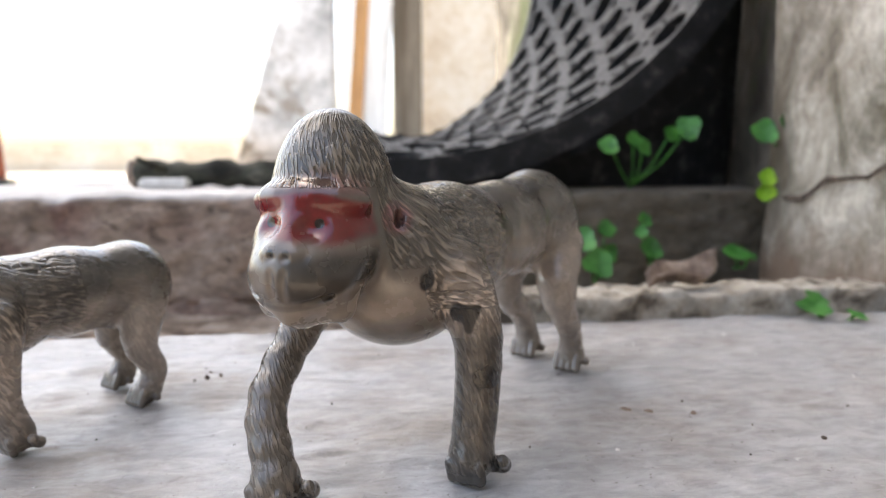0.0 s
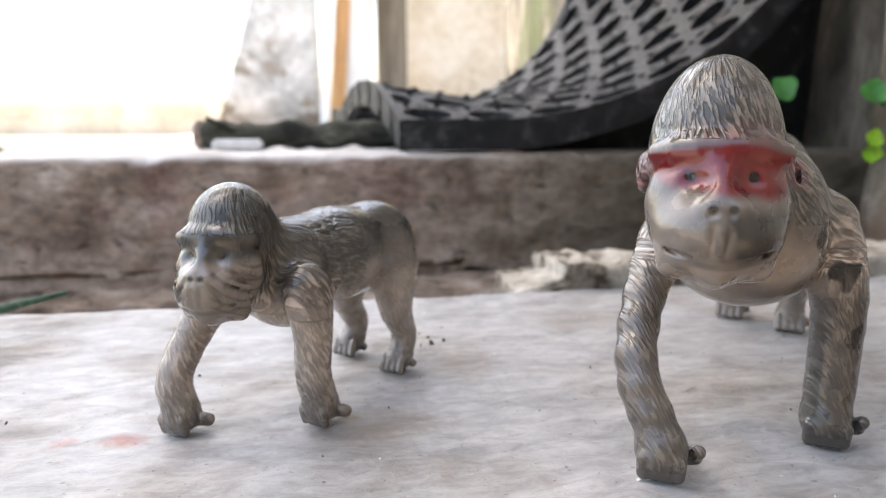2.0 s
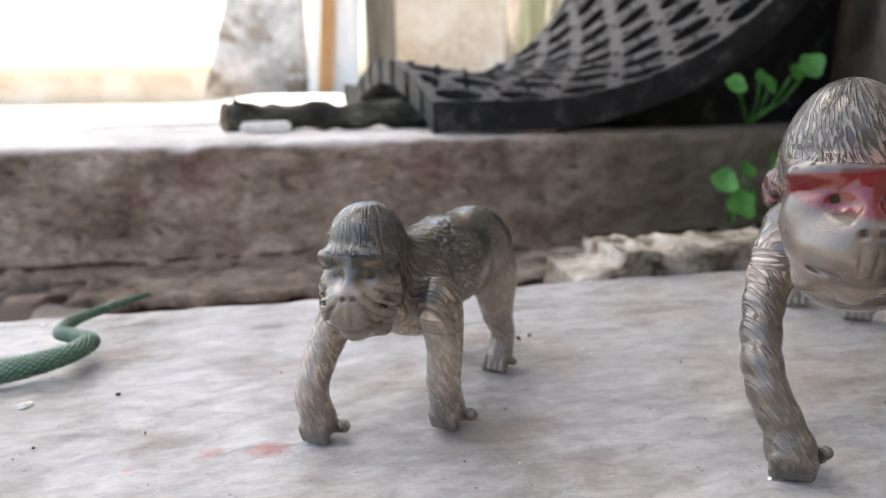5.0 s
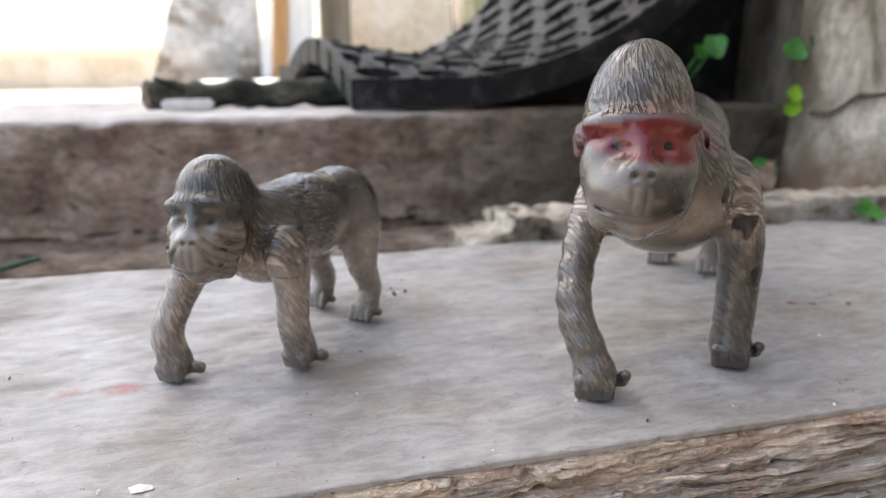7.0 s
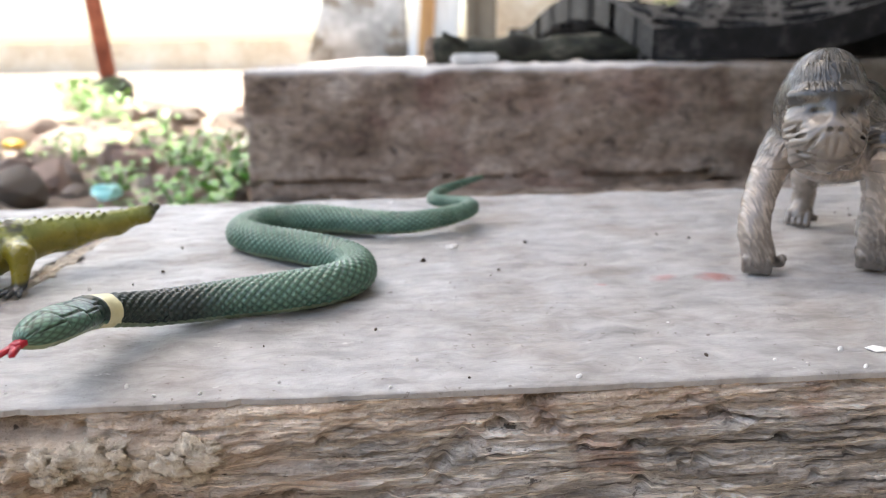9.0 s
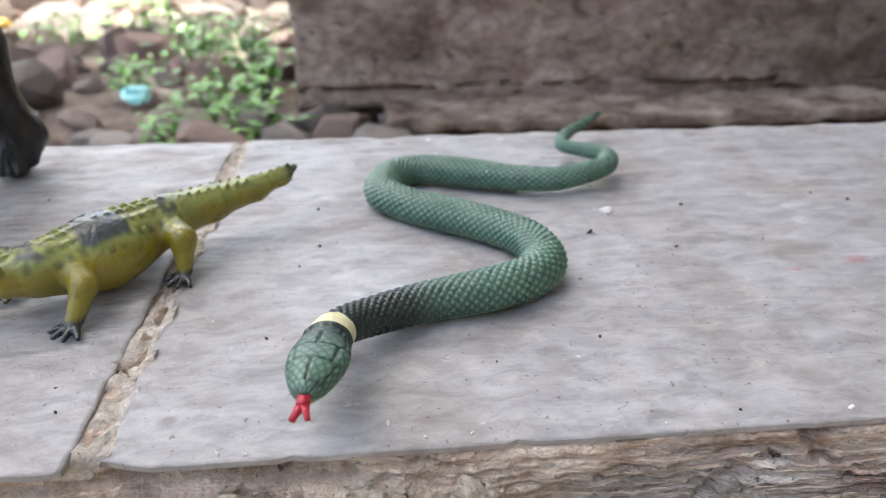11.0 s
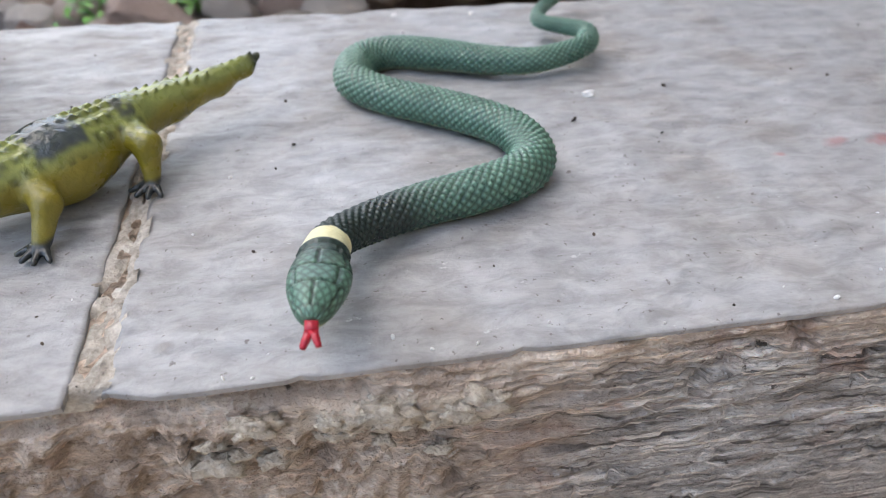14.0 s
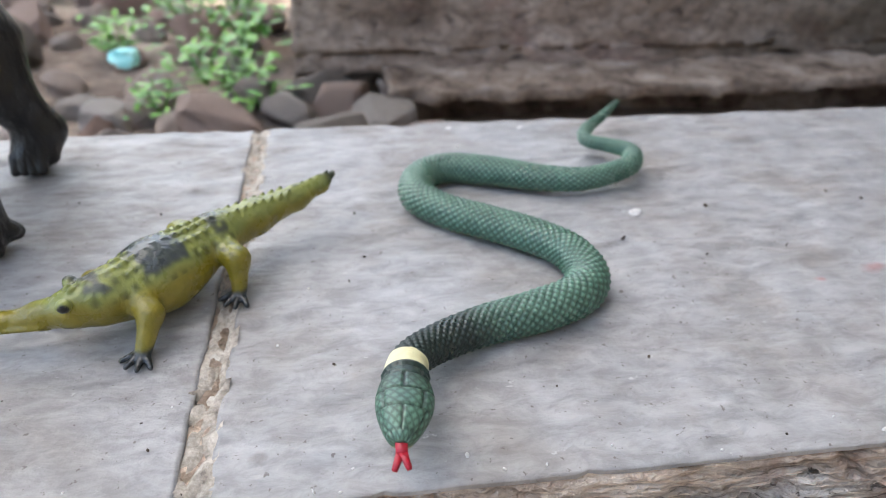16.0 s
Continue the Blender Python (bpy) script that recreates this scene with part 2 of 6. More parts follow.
def slab_material():
    m, n, l, b = material("porch_slab_concrete", 0.92, 0.0, 0.25)
    v = coords(n, l, (1, 1, 1.35))
    big = grain(n, l, v, 19, 5, 0.58, 0.5)
    col = ramp(n, l, big, [(0.05, (0.09, 0.066, 0.050)), (0.32, (0.235, 0.178, 0.140)), (0.62, (0.35, 0.278, 0.228)), (0.95, (0.50, 0.42, 0.36))])
    red = grain(n, l, v, 9, 5, 0.6, 0.8)
    col = blend(n, l, ramp(n, l, red, [(0.5, (0, 0, 0)), (0.8, (0.6, 0.6, 0.6))]), col, (0.19, 0.095, 0.085))
    scar = grain(n, l, coords(n, l, (46, 46, 95)), 1.0, 5, 0.6, 0.6)
    col = blend(n, l, ramp(n, l, scar, [(0.20, (0.75, 0.75, 0.75)), (0.34, (0, 0, 0))]), col, (0.075, 0.055, 0.046))
    fine = grain(n, l, v, 110, 4, 0.6)
    col = blend(n, l, 0.3, col, ramp(n, l, fine, [(0.3, (0.15, 0.14, 0.14)), (0.68, (0.85, 0.84, 0.82))]), "OVERLAY")
    tc = n.new("ShaderNodeTexCoord")
    sx = n.new("ShaderNodeSeparateXYZ")
    l.new(tc.outputs["Object"], sx.inputs[0])
    # Moss near the wall plus shade to the right, both put into the colour.
    shade_edge = n.new("ShaderNodeMath")
    shade_edge.operation = "MULTIPLY_ADD"
    l.new(red, shade_edge.inputs[0])
    shade_edge.inputs[1].default_value = 0.16
    l.new(sx.outputs["X"], shade_edge.inputs[2])
    moss_shade = n.new("ShaderNodeMapRange")
    moss_shade.inputs["From Min"].default_value = 0.33
    moss_shade.inputs["From Max"].default_value = 0.60
    moss_shade.inputs["To Max"].default_value = 0.75
    l.new(shade_edge.outputs[0], moss_shade.inputs["Value"])
    col = blend(n, l, moss_shade.outputs[0], col, (0.07, 0.062, 0.04))
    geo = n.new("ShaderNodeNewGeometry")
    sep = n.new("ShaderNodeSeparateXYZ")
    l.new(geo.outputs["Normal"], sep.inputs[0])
    # Upward faces near the top are coloured paler.
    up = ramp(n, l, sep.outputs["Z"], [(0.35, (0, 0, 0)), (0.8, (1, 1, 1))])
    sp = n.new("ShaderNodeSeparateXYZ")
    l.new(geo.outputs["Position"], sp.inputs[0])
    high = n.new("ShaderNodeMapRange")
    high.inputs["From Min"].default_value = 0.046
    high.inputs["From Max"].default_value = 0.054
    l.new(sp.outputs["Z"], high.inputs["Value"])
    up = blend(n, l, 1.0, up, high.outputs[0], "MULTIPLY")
    # The pale top fades out to the right, where the mat lies.
    left_part = n.new("ShaderNodeMapRange")
    left_part.inputs["From Min"].default_value = 0.43
    left_part.inputs["From Max"].default_value = 0.33
    left_part.inputs["To Min"].default_value = 0.06
    l.new(sp.outputs["X"], left_part.inputs["Value"])
    up = blend(n, l, 1.0, up, left_part.outputs[0], "MULTIPLY")
    dust_and_pale = ramp(n, l, grain(n, l, v, 20, 6, 0.65), [(0.25, (0.40, 0.38, 0.36)), (0.65, (0.62, 0.60, 0.58))])
    col = blend(n, l, up, col, dust_and_pale)
    l.new(col, b.inputs["Base Color"])
    p = bump(n, l, b, big, 0.6, 0.004)
    p = bump(n, l, b, scar, 0.7, 0.003, p)
    bump(n, l, b, fine, 0.5, 0.001, p)
    return m


M_slab = slab_material()
M_kerb = stone_like("kerb_concrete", [(0.3, (0.10, 0.08, 0.06)), (0.48, (0.31, 0.275, 0.225)), (0.75, (0.47, 0.435, 0.38))], 34, 260, 0.9, 0.003, (1, 1, 1), (0.17, 0.18, 0.10), 9.0, (0.75, 1.0))
M_soil = stone_like("yard_soil", [(0.3, (0.12, 0.09, 0.07)), (0.55, (0.26, 0.21, 0.17)), (0.75, (0.42, 0.36, 0.30))], 9, 90, 0.95, 0.01)
M_wall = stone_like("plastered_wall", [(0.05, (0.05, 0.042, 0.032)), (0.30, (0.21, 0.182, 0.145)), (0.58, (0.41, 0.375, 0.32)), (0.9, (0.62, 0.58, 0.52))], 16, 130, 0.9, 0.006, (1, 1, 0.8), (0.07, 0.06, 0.035), 9.0, (0.55, 0.8))
def tint_wall(m):
    """Streaky and darker towards the inner corner, with a brown stained foot."""
    n, l = m.node_tree.nodes, m.node_tree.links
    b = n["Principled BSDF"]
    base = b.inputs["Base Color"].links[0].from_socket
    tc = n.new("ShaderNodeTexCoord")
    sp = n.new("ShaderNodeSeparateXYZ")
    l.new(tc.outputs["Object"], sp.inputs[0])
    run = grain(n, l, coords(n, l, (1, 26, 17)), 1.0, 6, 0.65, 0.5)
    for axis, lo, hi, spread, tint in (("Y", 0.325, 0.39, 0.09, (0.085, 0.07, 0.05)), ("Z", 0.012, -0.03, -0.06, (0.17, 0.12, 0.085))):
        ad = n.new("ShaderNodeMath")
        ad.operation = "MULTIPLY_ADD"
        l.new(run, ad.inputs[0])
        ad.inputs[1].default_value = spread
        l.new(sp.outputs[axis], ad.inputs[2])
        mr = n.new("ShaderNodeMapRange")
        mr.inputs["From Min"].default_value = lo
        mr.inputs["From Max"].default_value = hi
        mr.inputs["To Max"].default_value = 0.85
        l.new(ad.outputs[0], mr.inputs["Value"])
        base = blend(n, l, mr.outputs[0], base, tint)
    l.new(base, b.inputs["Base Color"])


tint_wall(M_wall)
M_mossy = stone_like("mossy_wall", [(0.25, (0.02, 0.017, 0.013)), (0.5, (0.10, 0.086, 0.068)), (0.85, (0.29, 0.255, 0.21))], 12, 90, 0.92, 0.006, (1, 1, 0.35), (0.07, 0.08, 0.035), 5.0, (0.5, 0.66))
M_pillar = stone_like("grey_pillar", [(0.3, (0.33, 0.33, 0.32)), (0.55, (0.55, 0.55, 0.54)), (0.75, (0.68, 0.68, 0.67))], 2.5, 18, 0.9, 0.01, (1, 1, 1), (0.24, 0.21, 0.17), 1.5, (0.5, 0.6))
M_cream = stone_like("cream_wall", [(0.3, (0.62, 0.52, 0.38)), (0.6, (0.76, 0.68, 0.54)), (0.8, (0.82, 0.76, 0.64))], 1.2, 14, 0.9, 0.005)
M_white = stone_like("white_painted_wood", [(0.3, (0.55, 0.54, 0.51)), (0.6, (0.72, 0.71, 0.68)), (0.8, (0.8, 0.79, 0.77))], 4, 40, 0.6, 0.002, (1, 1, 0.1))
M_orange = stone_like("orange_wood", [(0.3, (0.32, 0.17, 0.07)), (0.6, (0.46, 0.26, 0.11)), (0.8, (0.55, 0.34, 0.16))], 5, 60, 0.6, 0.001, (1, 1, 0.06))
M_darkwood = stone_like("old_dark_wood", [(0.3, (0.10, 0.08, 0.055)), (0.6, (0.19, 0.16, 0.12)), (0.8, (0.26, 0.22, 0.17))], 5, 60, 0.85, 0.003, (1, 1, 0.1))
M_bark = stone_like("wet_bark", [(0.3, (0.018, 0.017, 0.014)), (0.55, (0.06, 0.06, 0.045)), (0.8, (0.16, 0.15, 0.12))], 40, 300, 0.85, 0.003, (0.3, 1, 1))
M_blocker = stone_like("dark_blocker", [(0.3, (0.055, 0.053, 0.05)), (0.7, (0.11, 0.107, 0.10))], 3, 30, 0.9, 0.004)
M_shade_roof = stone_like("shade_roof", [(0.3, (0.3, 0.29, 0.27)), (0.7, (0.5, 0.49, 0.46))], 2, 20, 0.9, 0.004)
M_chip = stone_like("white_plaster_chip", [(0.3, (0.62, 0.61, 0.58)), (0.7, (0.82, 0.81, 0.79))], 90, 500, 0.85, 0.0006)
M_dirt = stone_like("dark_crumbs", [(0.3, (0.03, 0.025, 0.02)), (0.7, (0.12, 0.09, 0.07))], 200, 900, 0.95, 0.0004)
M_rust = stone_like("rusty_paint", [(0.3, (0.16, 0.05, 0.035)), (0.7, (0.34, 0.12, 0.08))], 8, 60, 0.7, 0.002)
M_deadleaf = stone_like("dead_leaf", [(0.15, (0.06, 0.04, 0.03)), (0.5, (0.20, 0.145, 0.11)), (0.9, (0.36, 0.29, 0.235))], 60, 300, 0.7, 0.001)
M_cyan = stone_like("turquoise_plastic", [(0.3, (0.28, 0.72, 0.70)), (0.7, (0.45, 0.85, 0.82))], 40, 200, 0.4, 0.0006)
M_yellow = stone_like("yellow_leaf", [(0.3, (0.55, 0.30, 0.03)), (0.7, (0.75, 0.5, 0.08))], 40, 200, 0.6, 0.001)


def rock_material():
    m, n, l, b = material("rubble_stone", 0.9)
    v = coords(n, l)
    inf = n.new("ShaderNodeObjectInfo")
    base = ramp(n, l, inf.outputs["Random"], [(0.0, (0.26, 0.225, 0.20)), (0.35, (0.35, 0.28, 0.235)), (0.6, (0.33, 0.215, 0.175)), (0.8, (0.48, 0.44, 0.40)), (1.0, (0.15, 0.125, 0.105))])
    g = grain(n, l, v, 45, 8, 0.65)
    col = blend(n, l, 0.6, base, ramp(n, l, g, [(0.3, (0.22, 0.21, 0.2)), (0.7, (0.8, 0.78, 0.76))]), "OVERLAY")
    l.new(col, b.inputs["Base Color"])
    bump(n, l, b, g, 0.7, 0.005)
    return m


M_rock = rock_material()


def leaf_material(name, dark, light):
    m, n, l, b = material(name, 0.45)
    v = coords(n, l)
    g = grain(n, l, v, 60, 4, 0.6)
    inf = n.new("ShaderNodeObjectInfo")
    col = ramp(n, l, g, [(0.3, dark), (0.7, light)])
    col = blend(n, l, 0.3, col, ramp(n, l, inf.outputs["Random"], [(0, (0.35, 0.4, 0.3)), (1, (0.65, 0.62, 0.5))]), "OVERLAY")
    l.new(col, b.inputs["Base Color"])
    b.inputs["Transmission Weight"].default_value = 0.0
    b.inputs["Subsurface Weight"].default_value = 0.15
    b.inputs["Subsurface Radius"].default_value = (0.002, 0.004, 0.001)
    bump(n, l, b, g, 0.3, 0.001)
    return m


M_leaf = leaf_material("fresh_leaf", (0.022, 0.11, 0.014), (0.06, 0.215, 0.034))
M_leafy = leaf_material("young_leaf", (0.18, 0.37, 0.015), (0.32, 0.52, 0.03))
M_weed = leaf_material("weed_leaf", (0.08, 0.24, 0.03), (0.22, 0.45, 0.08))


def rubber_material():
    m, n, l, b = material("black_rubber", 0.6, 0.0, 0.3)
    v = coords(n, l)
    g = grain(n, l, v, 60, 6, 0.65)
    col = ramp(n, l, g, [(0.35, (0.004, 0.0042, 0.0048)), (0.62, (0.011, 0.011, 0.012)), (0.8, (0.05, 0.048, 0.046))])
    geo = n.new("ShaderNodeNewGeometry")
    sep = n.new("ShaderNodeSeparateXYZ")
    l.new(geo.outputs["Normal"], sep.inputs[0])
    # Upward faces are coloured greyer, in random patches.
    up = ramp(n, l, sep.outputs["Z"], [(0.5, (0, 0, 0)), (0.98, (0.25, 0.25, 0.25))])
    up_tone = blend(n, l, 1.0, up, ramp(n, l, grain(n, l, v, 90, 5, 0.7), [(0.35, (0.3, 0.3, 0.3)), (0.65, (1, 1, 1))]), "MULTIPLY")
    col = blend(n, l, up_tone, col, (0.12, 0.115, 0.11))
    l.new(col, b.inputs["Base Color"])
    bump(n, l, b, g, 0.4, 0.002)
    return m


M_rubber = rubber_material()


# ---------------------------------------------------------------- mesh helpers
def mesh_object(name, verts, faces, mat, parent=None, smooth=False, label=""):
    me = bpy.data.meshes.new(name)
    me.from_pydata([tuple(v) for v in verts], [], [tuple(f) for f in faces])
    me.validate()
    if smooth:
        me.polygons.foreach_set("use_smooth", [True] * len(me.polygons))
    me.materials.append(mat)
    ob = new(name, me)
    if parent is not None:
        ob.parent = parent
    if label:
        tagged(ob, label)
    return ob


def part(name, bm, mat, parent=None, label="", smooth=False):
    me = bpy.data.meshes.new(name)
    bmesh.ops.recalc_face_normals(bm, faces=bm.faces)
    bm.to_mesh(me)
    bm.free()
    if smooth:
        me.polygons.foreach_set("use_smooth", [True] * len(me.polygons))
    me.materials.append(mat)
    ob = new(name, me)
    if parent is not None:
        ob.parent = parent
    if label:
        tagged(ob, label)
    return ob


def box_bm(x0, x1, y0, y1, z0, z1, bevel=0.0, cuts=0):
    bm = bmesh.new()
    bmesh.ops.create_cube(bm, size=1.0)
    for v in bm.verts:
        v.co = ((x0 + x1) / 2 + v.co.x * (x1 - x0), (y0 + y1) / 2 + v.co.y * (y1 - y0), (z0 + z1) / 2 + v.co.z * (z1 - z0))
    if bevel:
        bmesh.ops.bevel(bm, geom=bm.edges[:], offset=bevel, segments=2, affect="EDGES")
    if cuts:
        bmesh.ops.subdivide_edges(bm, edges=bm.edges[:], cuts=cuts, use_grid_fill=True)
    return bm


def empty(name, m=None):
    ob = new(name)
    ob.empty_display_size = 0.02
    if m is not None:
        ob.matrix_world = m
    return ob


def fbm(p, octaves=5):
    return noise.fractal(Vector(p), 0.9, 2.1, octaves)


def rough_block(name, x0, x1, y0, y1, z0, z1, step, amp, freq, mat, stretch=(1, 1, 1), drop=None, parent=None):
    """A solid with gridded faces, roughened by noise; drop(x, y, z) may add an offset."""
    nx, ny, nz = (max(2, int(round((b - a) / s)) + 1) for a, b, s in ((x0, x1, step[0]), (y0, y1, step[1]), (z0, z1, step[2])))
    ids, verts, faces = {}, [], []

    def vid(i, j, k):
        key = (i, j, k)
        if key not in ids:
            x, y, z = x0 + (x1 - x0) * i / (nx - 1), y0 + (y1 - y0) * j / (ny - 1), z0 + (z1 - z0) * k / (nz - 1)
            n = noise.noise_vector(Vector((x * freq * stretch[0], y * freq * stretch[1], z * freq * stretch[2]))) * amp
            n += noise.noise_vector(Vector((x * freq * 3.7 * stretch[0], y * freq * 3.7 * stretch[1], z * freq * 3.7 * stretch[2]))) * amp * 0.4
            p = Vector((x, y, z)) + n
            if drop:
                p += Vector(drop(x, y, z))
            ids[key] = len(verts)
            verts.append(p)
        return ids[key]

    for i in range(nx - 1):
        for k in range(nz - 1):
            faces.append((vid(i, 0, k), vid(i + 1, 0, k), vid(i + 1, 0, k + 1), vid(i, 0, k + 1)))
            faces.append((vid(i + 1, ny - 1, k), vid(i, ny - 1, k), vid(i, ny - 1, k + 1), vid(i + 1, ny - 1, k + 1)))
        for j in range(ny - 1):
            faces.append((vid(i, j, nz - 1), vid(i + 1, j, nz - 1), vid(i + 1, j + 1, nz - 1), vid(i, j + 1, nz - 1)))
            faces.append((vid(i + 1, j, 0), vid(i, j, 0), vid(i, j + 1, 0), vid(i + 1, j + 1, 0)))
    for j in range(ny - 1):
        for k in range(nz - 1):
            faces.append((vid(0, j + 1, k), vid(0, j, k), vid(0, j, k + 1), vid(0, j + 1, k + 1)))
            faces.append((vid(nx - 1, j, k), vid(nx - 1, j + 1, k), vid(nx - 1, j + 1, k + 1), vid(nx - 1, j, k + 1)))
    return mesh_object(name, verts, faces, mat, parent, True)


# ---------------------------------------------------------------- implicit shapes for moulded figures
class Shape:
    """A solid grown from balls and tapered limbs that melt into one another, meshed by surface nets."""

    def __init__(self, lo, hi, h):
        self.lo, self.h = np.array(lo, float), h
        self.n = np.ceil((np.array(hi) - self.lo) / h).astype(int) + 1
        ax = [self.lo[k] + h * np.arange(self.n[k]) for k in range(3)]
        self.X, self.Y, self.Z = np.meshgrid(*ax, indexing="ij", sparse=True)
        self.f = np.full(self.n, 1.0, dtype=np.float32)

    def near(self, c, r):
        i0 = np.maximum(((np.array(c) - r - self.lo) / self.h).astype(int), 0)
        i1 = np.minimum(((np.array(c) + r - self.lo) / self.h).astype(int) + 2, self.n)
        s = tuple(slice(a, b) for a, b in zip(i0, i1))
        return s, self.X[s[0]], self.Y[:, s[1]], self.Z[:, :, s[2]]

    def melt(self, s, d, k):
        a = self.f[s]
        hh = np.clip(0.5 + 0.5 * (a - d) / k, 0, 1)
        self.f[s] = a * (1 - hh) + d * hh - k * hh * (1 - hh)

    def carve(self, s, d, k):
        a = self.f[s]
        d = -d
        hh = np.clip(0.5 - 0.5 * (a - d) / k, 0, 1)
        self.f[s] = a * (1 - hh) + d * hh + k * hh * (1 - hh)

    def ball(self, c, r, k=0.004, yaw=0.0, pitch=0.0, cut=False):
        r = np.array(r if hasattr(r, "__len__") else (r, r, r), float)
        s, X, Y, Z = self.near(c, r.max() + 3 * k + 0.002)
        x, y, z = X - c[0], Y - c[1], Z - c[2]
        ca, sa = math.cos(radians(yaw)), math.sin(radians(yaw))
        x, y = ca * x + sa * y, -sa * x + ca * y
        cp, sp = math.cos(radians(pitch)), math.sin(radians(pitch))
        y, z = cp * y + sp * z, -sp * y + cp * z
        q = np.sqrt((x / r[0]) ** 2 + (y / r[1]) ** 2 + (z / r[2]) ** 2)
        q2 = np.sqrt((x / r[0] ** 2) ** 2 + (y / r[1] ** 2) ** 2 + (z / r[2] ** 2) ** 2) + 1e-6
        d = q * (q - 1) / q2
        (self.carve if cut else self.melt)(s, d, k)

    def limb(self, a, b, ra, rb, k=0.004, cut=False):
        a, b = np.array(a, float), np.array(b, float)
        m = (a + b) / 2
        s, X, Y, Z = self.near(m, np.abs(b - a).max() / 2 + max(ra, rb) + 3 * k + 0.002)
        ab = b - a
        t = np.clip(((X - a[0]) * ab[0] + (Y - a[1]) * ab[1] + (Z - a[2]) * ab[2]) / max(ab @ ab, 1e-9), 0, 1)
        d = np.sqrt((X - a[0] - t * ab[0]) ** 2 + (Y - a[1] - t * ab[1]) ** 2 + (Z - a[2] - t * ab[2]) ** 2) - (ra + (rb - ra) * t)
        (self.carve if cut else self.melt)(s, d, k)

    def path(self, pts, radii, k=0.004):
        for p, q, r0, r1 in zip(pts[:-1], pts[1:], radii[:-1], radii[1:]):
            self.limb(p, q, r0, r1, k)

    def mesh(self, name, mat, paint, flow=None):
        f, h = self.f, self.h
        s = f < 0
        c = np.zeros(np.array(s.shape) - 1, np.int8)
        for i in (0, 1):
            for j in (0, 1):
                for k in (0, 1):
                    c += s[i:s.shape[0] - 1 + i, j:s.shape[1] - 1 + j, k:s.shape[2] - 1 + k]
        I = np.argwhere((c > 0) & (c < 8))
        acc, cnt = np.zeros((len(I), 3)), np.zeros(len(I))
        corner = [(i, j, k) for i in (0, 1) for j in (0, 1) for k in (0, 1)]
        val = {q: f[I[:, 0] + q[0], I[:, 1] + q[1], I[:, 2] + q[2]].astype(float) for q in corner}
        for q in corner:
            for ax in range(3):
                if q[ax]:
                    continue
                w = list(q)
                w[ax] = 1
                va, vb = val[q], val[tuple(w)]
                on = (va < 0) != (vb < 0)
                t = np.where(on, va / np.where(on, va - vb, 1), 0)
                p = np.tile(np.array(q, float), (len(I), 1))
                p[:, ax] += t
                acc += p * on[:, None]
                cnt += on
        V = self.lo + h * (I + acc / cnt[:, None])
        idx = np.full(c.shape, -1, np.int64)
        idx[I[:, 0], I[:, 1], I[:, 2]] = np.arange(len(I))
        quads = []
        for ax in range(3):
            o1, o2 = [(1, 2), (2, 0), (0, 1)][ax]
            lo_s = [slice(1, -1)] * 3
            hi_s = [slice(1, -1)] * 3
            lo_s[ax], hi_s[ax] = slice(0, -1), slice(1, None)
            A, B = s[tuple(lo_s)], s[tuple(hi_s)]
            E = np.argwhere(A != B)
            off = np.ones(3, int)
            off[ax] = 0
            flip = A[E[:, 0], E[:, 1], E[:, 2]]
            E = E + off
            e1, e2 = np.zeros(3, int), np.zeros(3, int)
            e1[o1], e2[o2] = 1, 1
            cells = [E - e1 - e2, E - e2, E, E - e1]
            Q = np.stack([idx[k[:, 0], k[:, 1], k[:, 2]] for k in cells], 1)
            Q[~flip] = Q[~flip][:, ::-1]
            quads.append(Q)
        F = np.concatenate(quads)
        F = F[(F >= 0).all(1)]
        me = bpy.data.meshes.new(name)
        me.from_pydata(V.tolist(), [], F.tolist())
        me.polygons.foreach_set("use_smooth", [True] * len(me.polygons))
        colour_mesh(me, paint(V))
        if flow is not None:
            at = me.attributes.new("flow", "FLOAT_VECTOR", "POINT")
            at.data.foreach_set("vector", flow(V).ravel().astype(np.float32))
        me.materials.append(mat)
        return new(name, me)


def colour_mesh(me, rgb):
    at = me.color_attributes.new("paint", "FLOAT_COLOR", "POINT")
    at.data.foreach_set("color", np.concatenate([rgb, np.ones((len(rgb), 1))], 1).ravel().astype(np.float32))


def wobble(V, scale, seed=0.0):
    return np.array([noise.noise(Vector((v[0] * scale + seed, v[1] * scale, v[2] * scale))) for v in V])


def lattice(x, y, seed=0):
    """Smooth value noise on two arrays, -1 to 1."""
    xi, yi = np.floor(x), np.floor(y)
    fx, fy = x - xi, y - yi
    fx, fy = fx * fx * (3 - 2 * fx), fy * fy * (3 - 2 * fy)

    def pick(i, j):
        v = np.sin(i * 127.1 + j * 311.7 + seed * 74.7) * 43758.5453
        return (v - np.floor(v)) * 2 - 1

    a, b, c, d = pick(xi, yi), pick(xi + 1, yi), pick(xi, yi + 1), pick(xi + 1, yi + 1)
    return (a + (b - a) * fx) * (1 - fy) + (c + (d - c) * fx) * fy


def layered(x, y, seed=0, octaves=4, fall=0.5):
    """Several octaves of lattice noise."""
    out, amp, tot = 0.0, 1.0, 0.0
    for k in range(octaves):
        out = out + amp * lattice(x * 2.03 ** k, y * 2.03 ** k, seed + 13 * k)
        tot += amp
        amp *= fall
    return out / tot


def step(x, a, b):
    t = np.clip((x - a) / (b - a), 0, 1)
    return (t * t * (3 - 2 * t))[:, None]


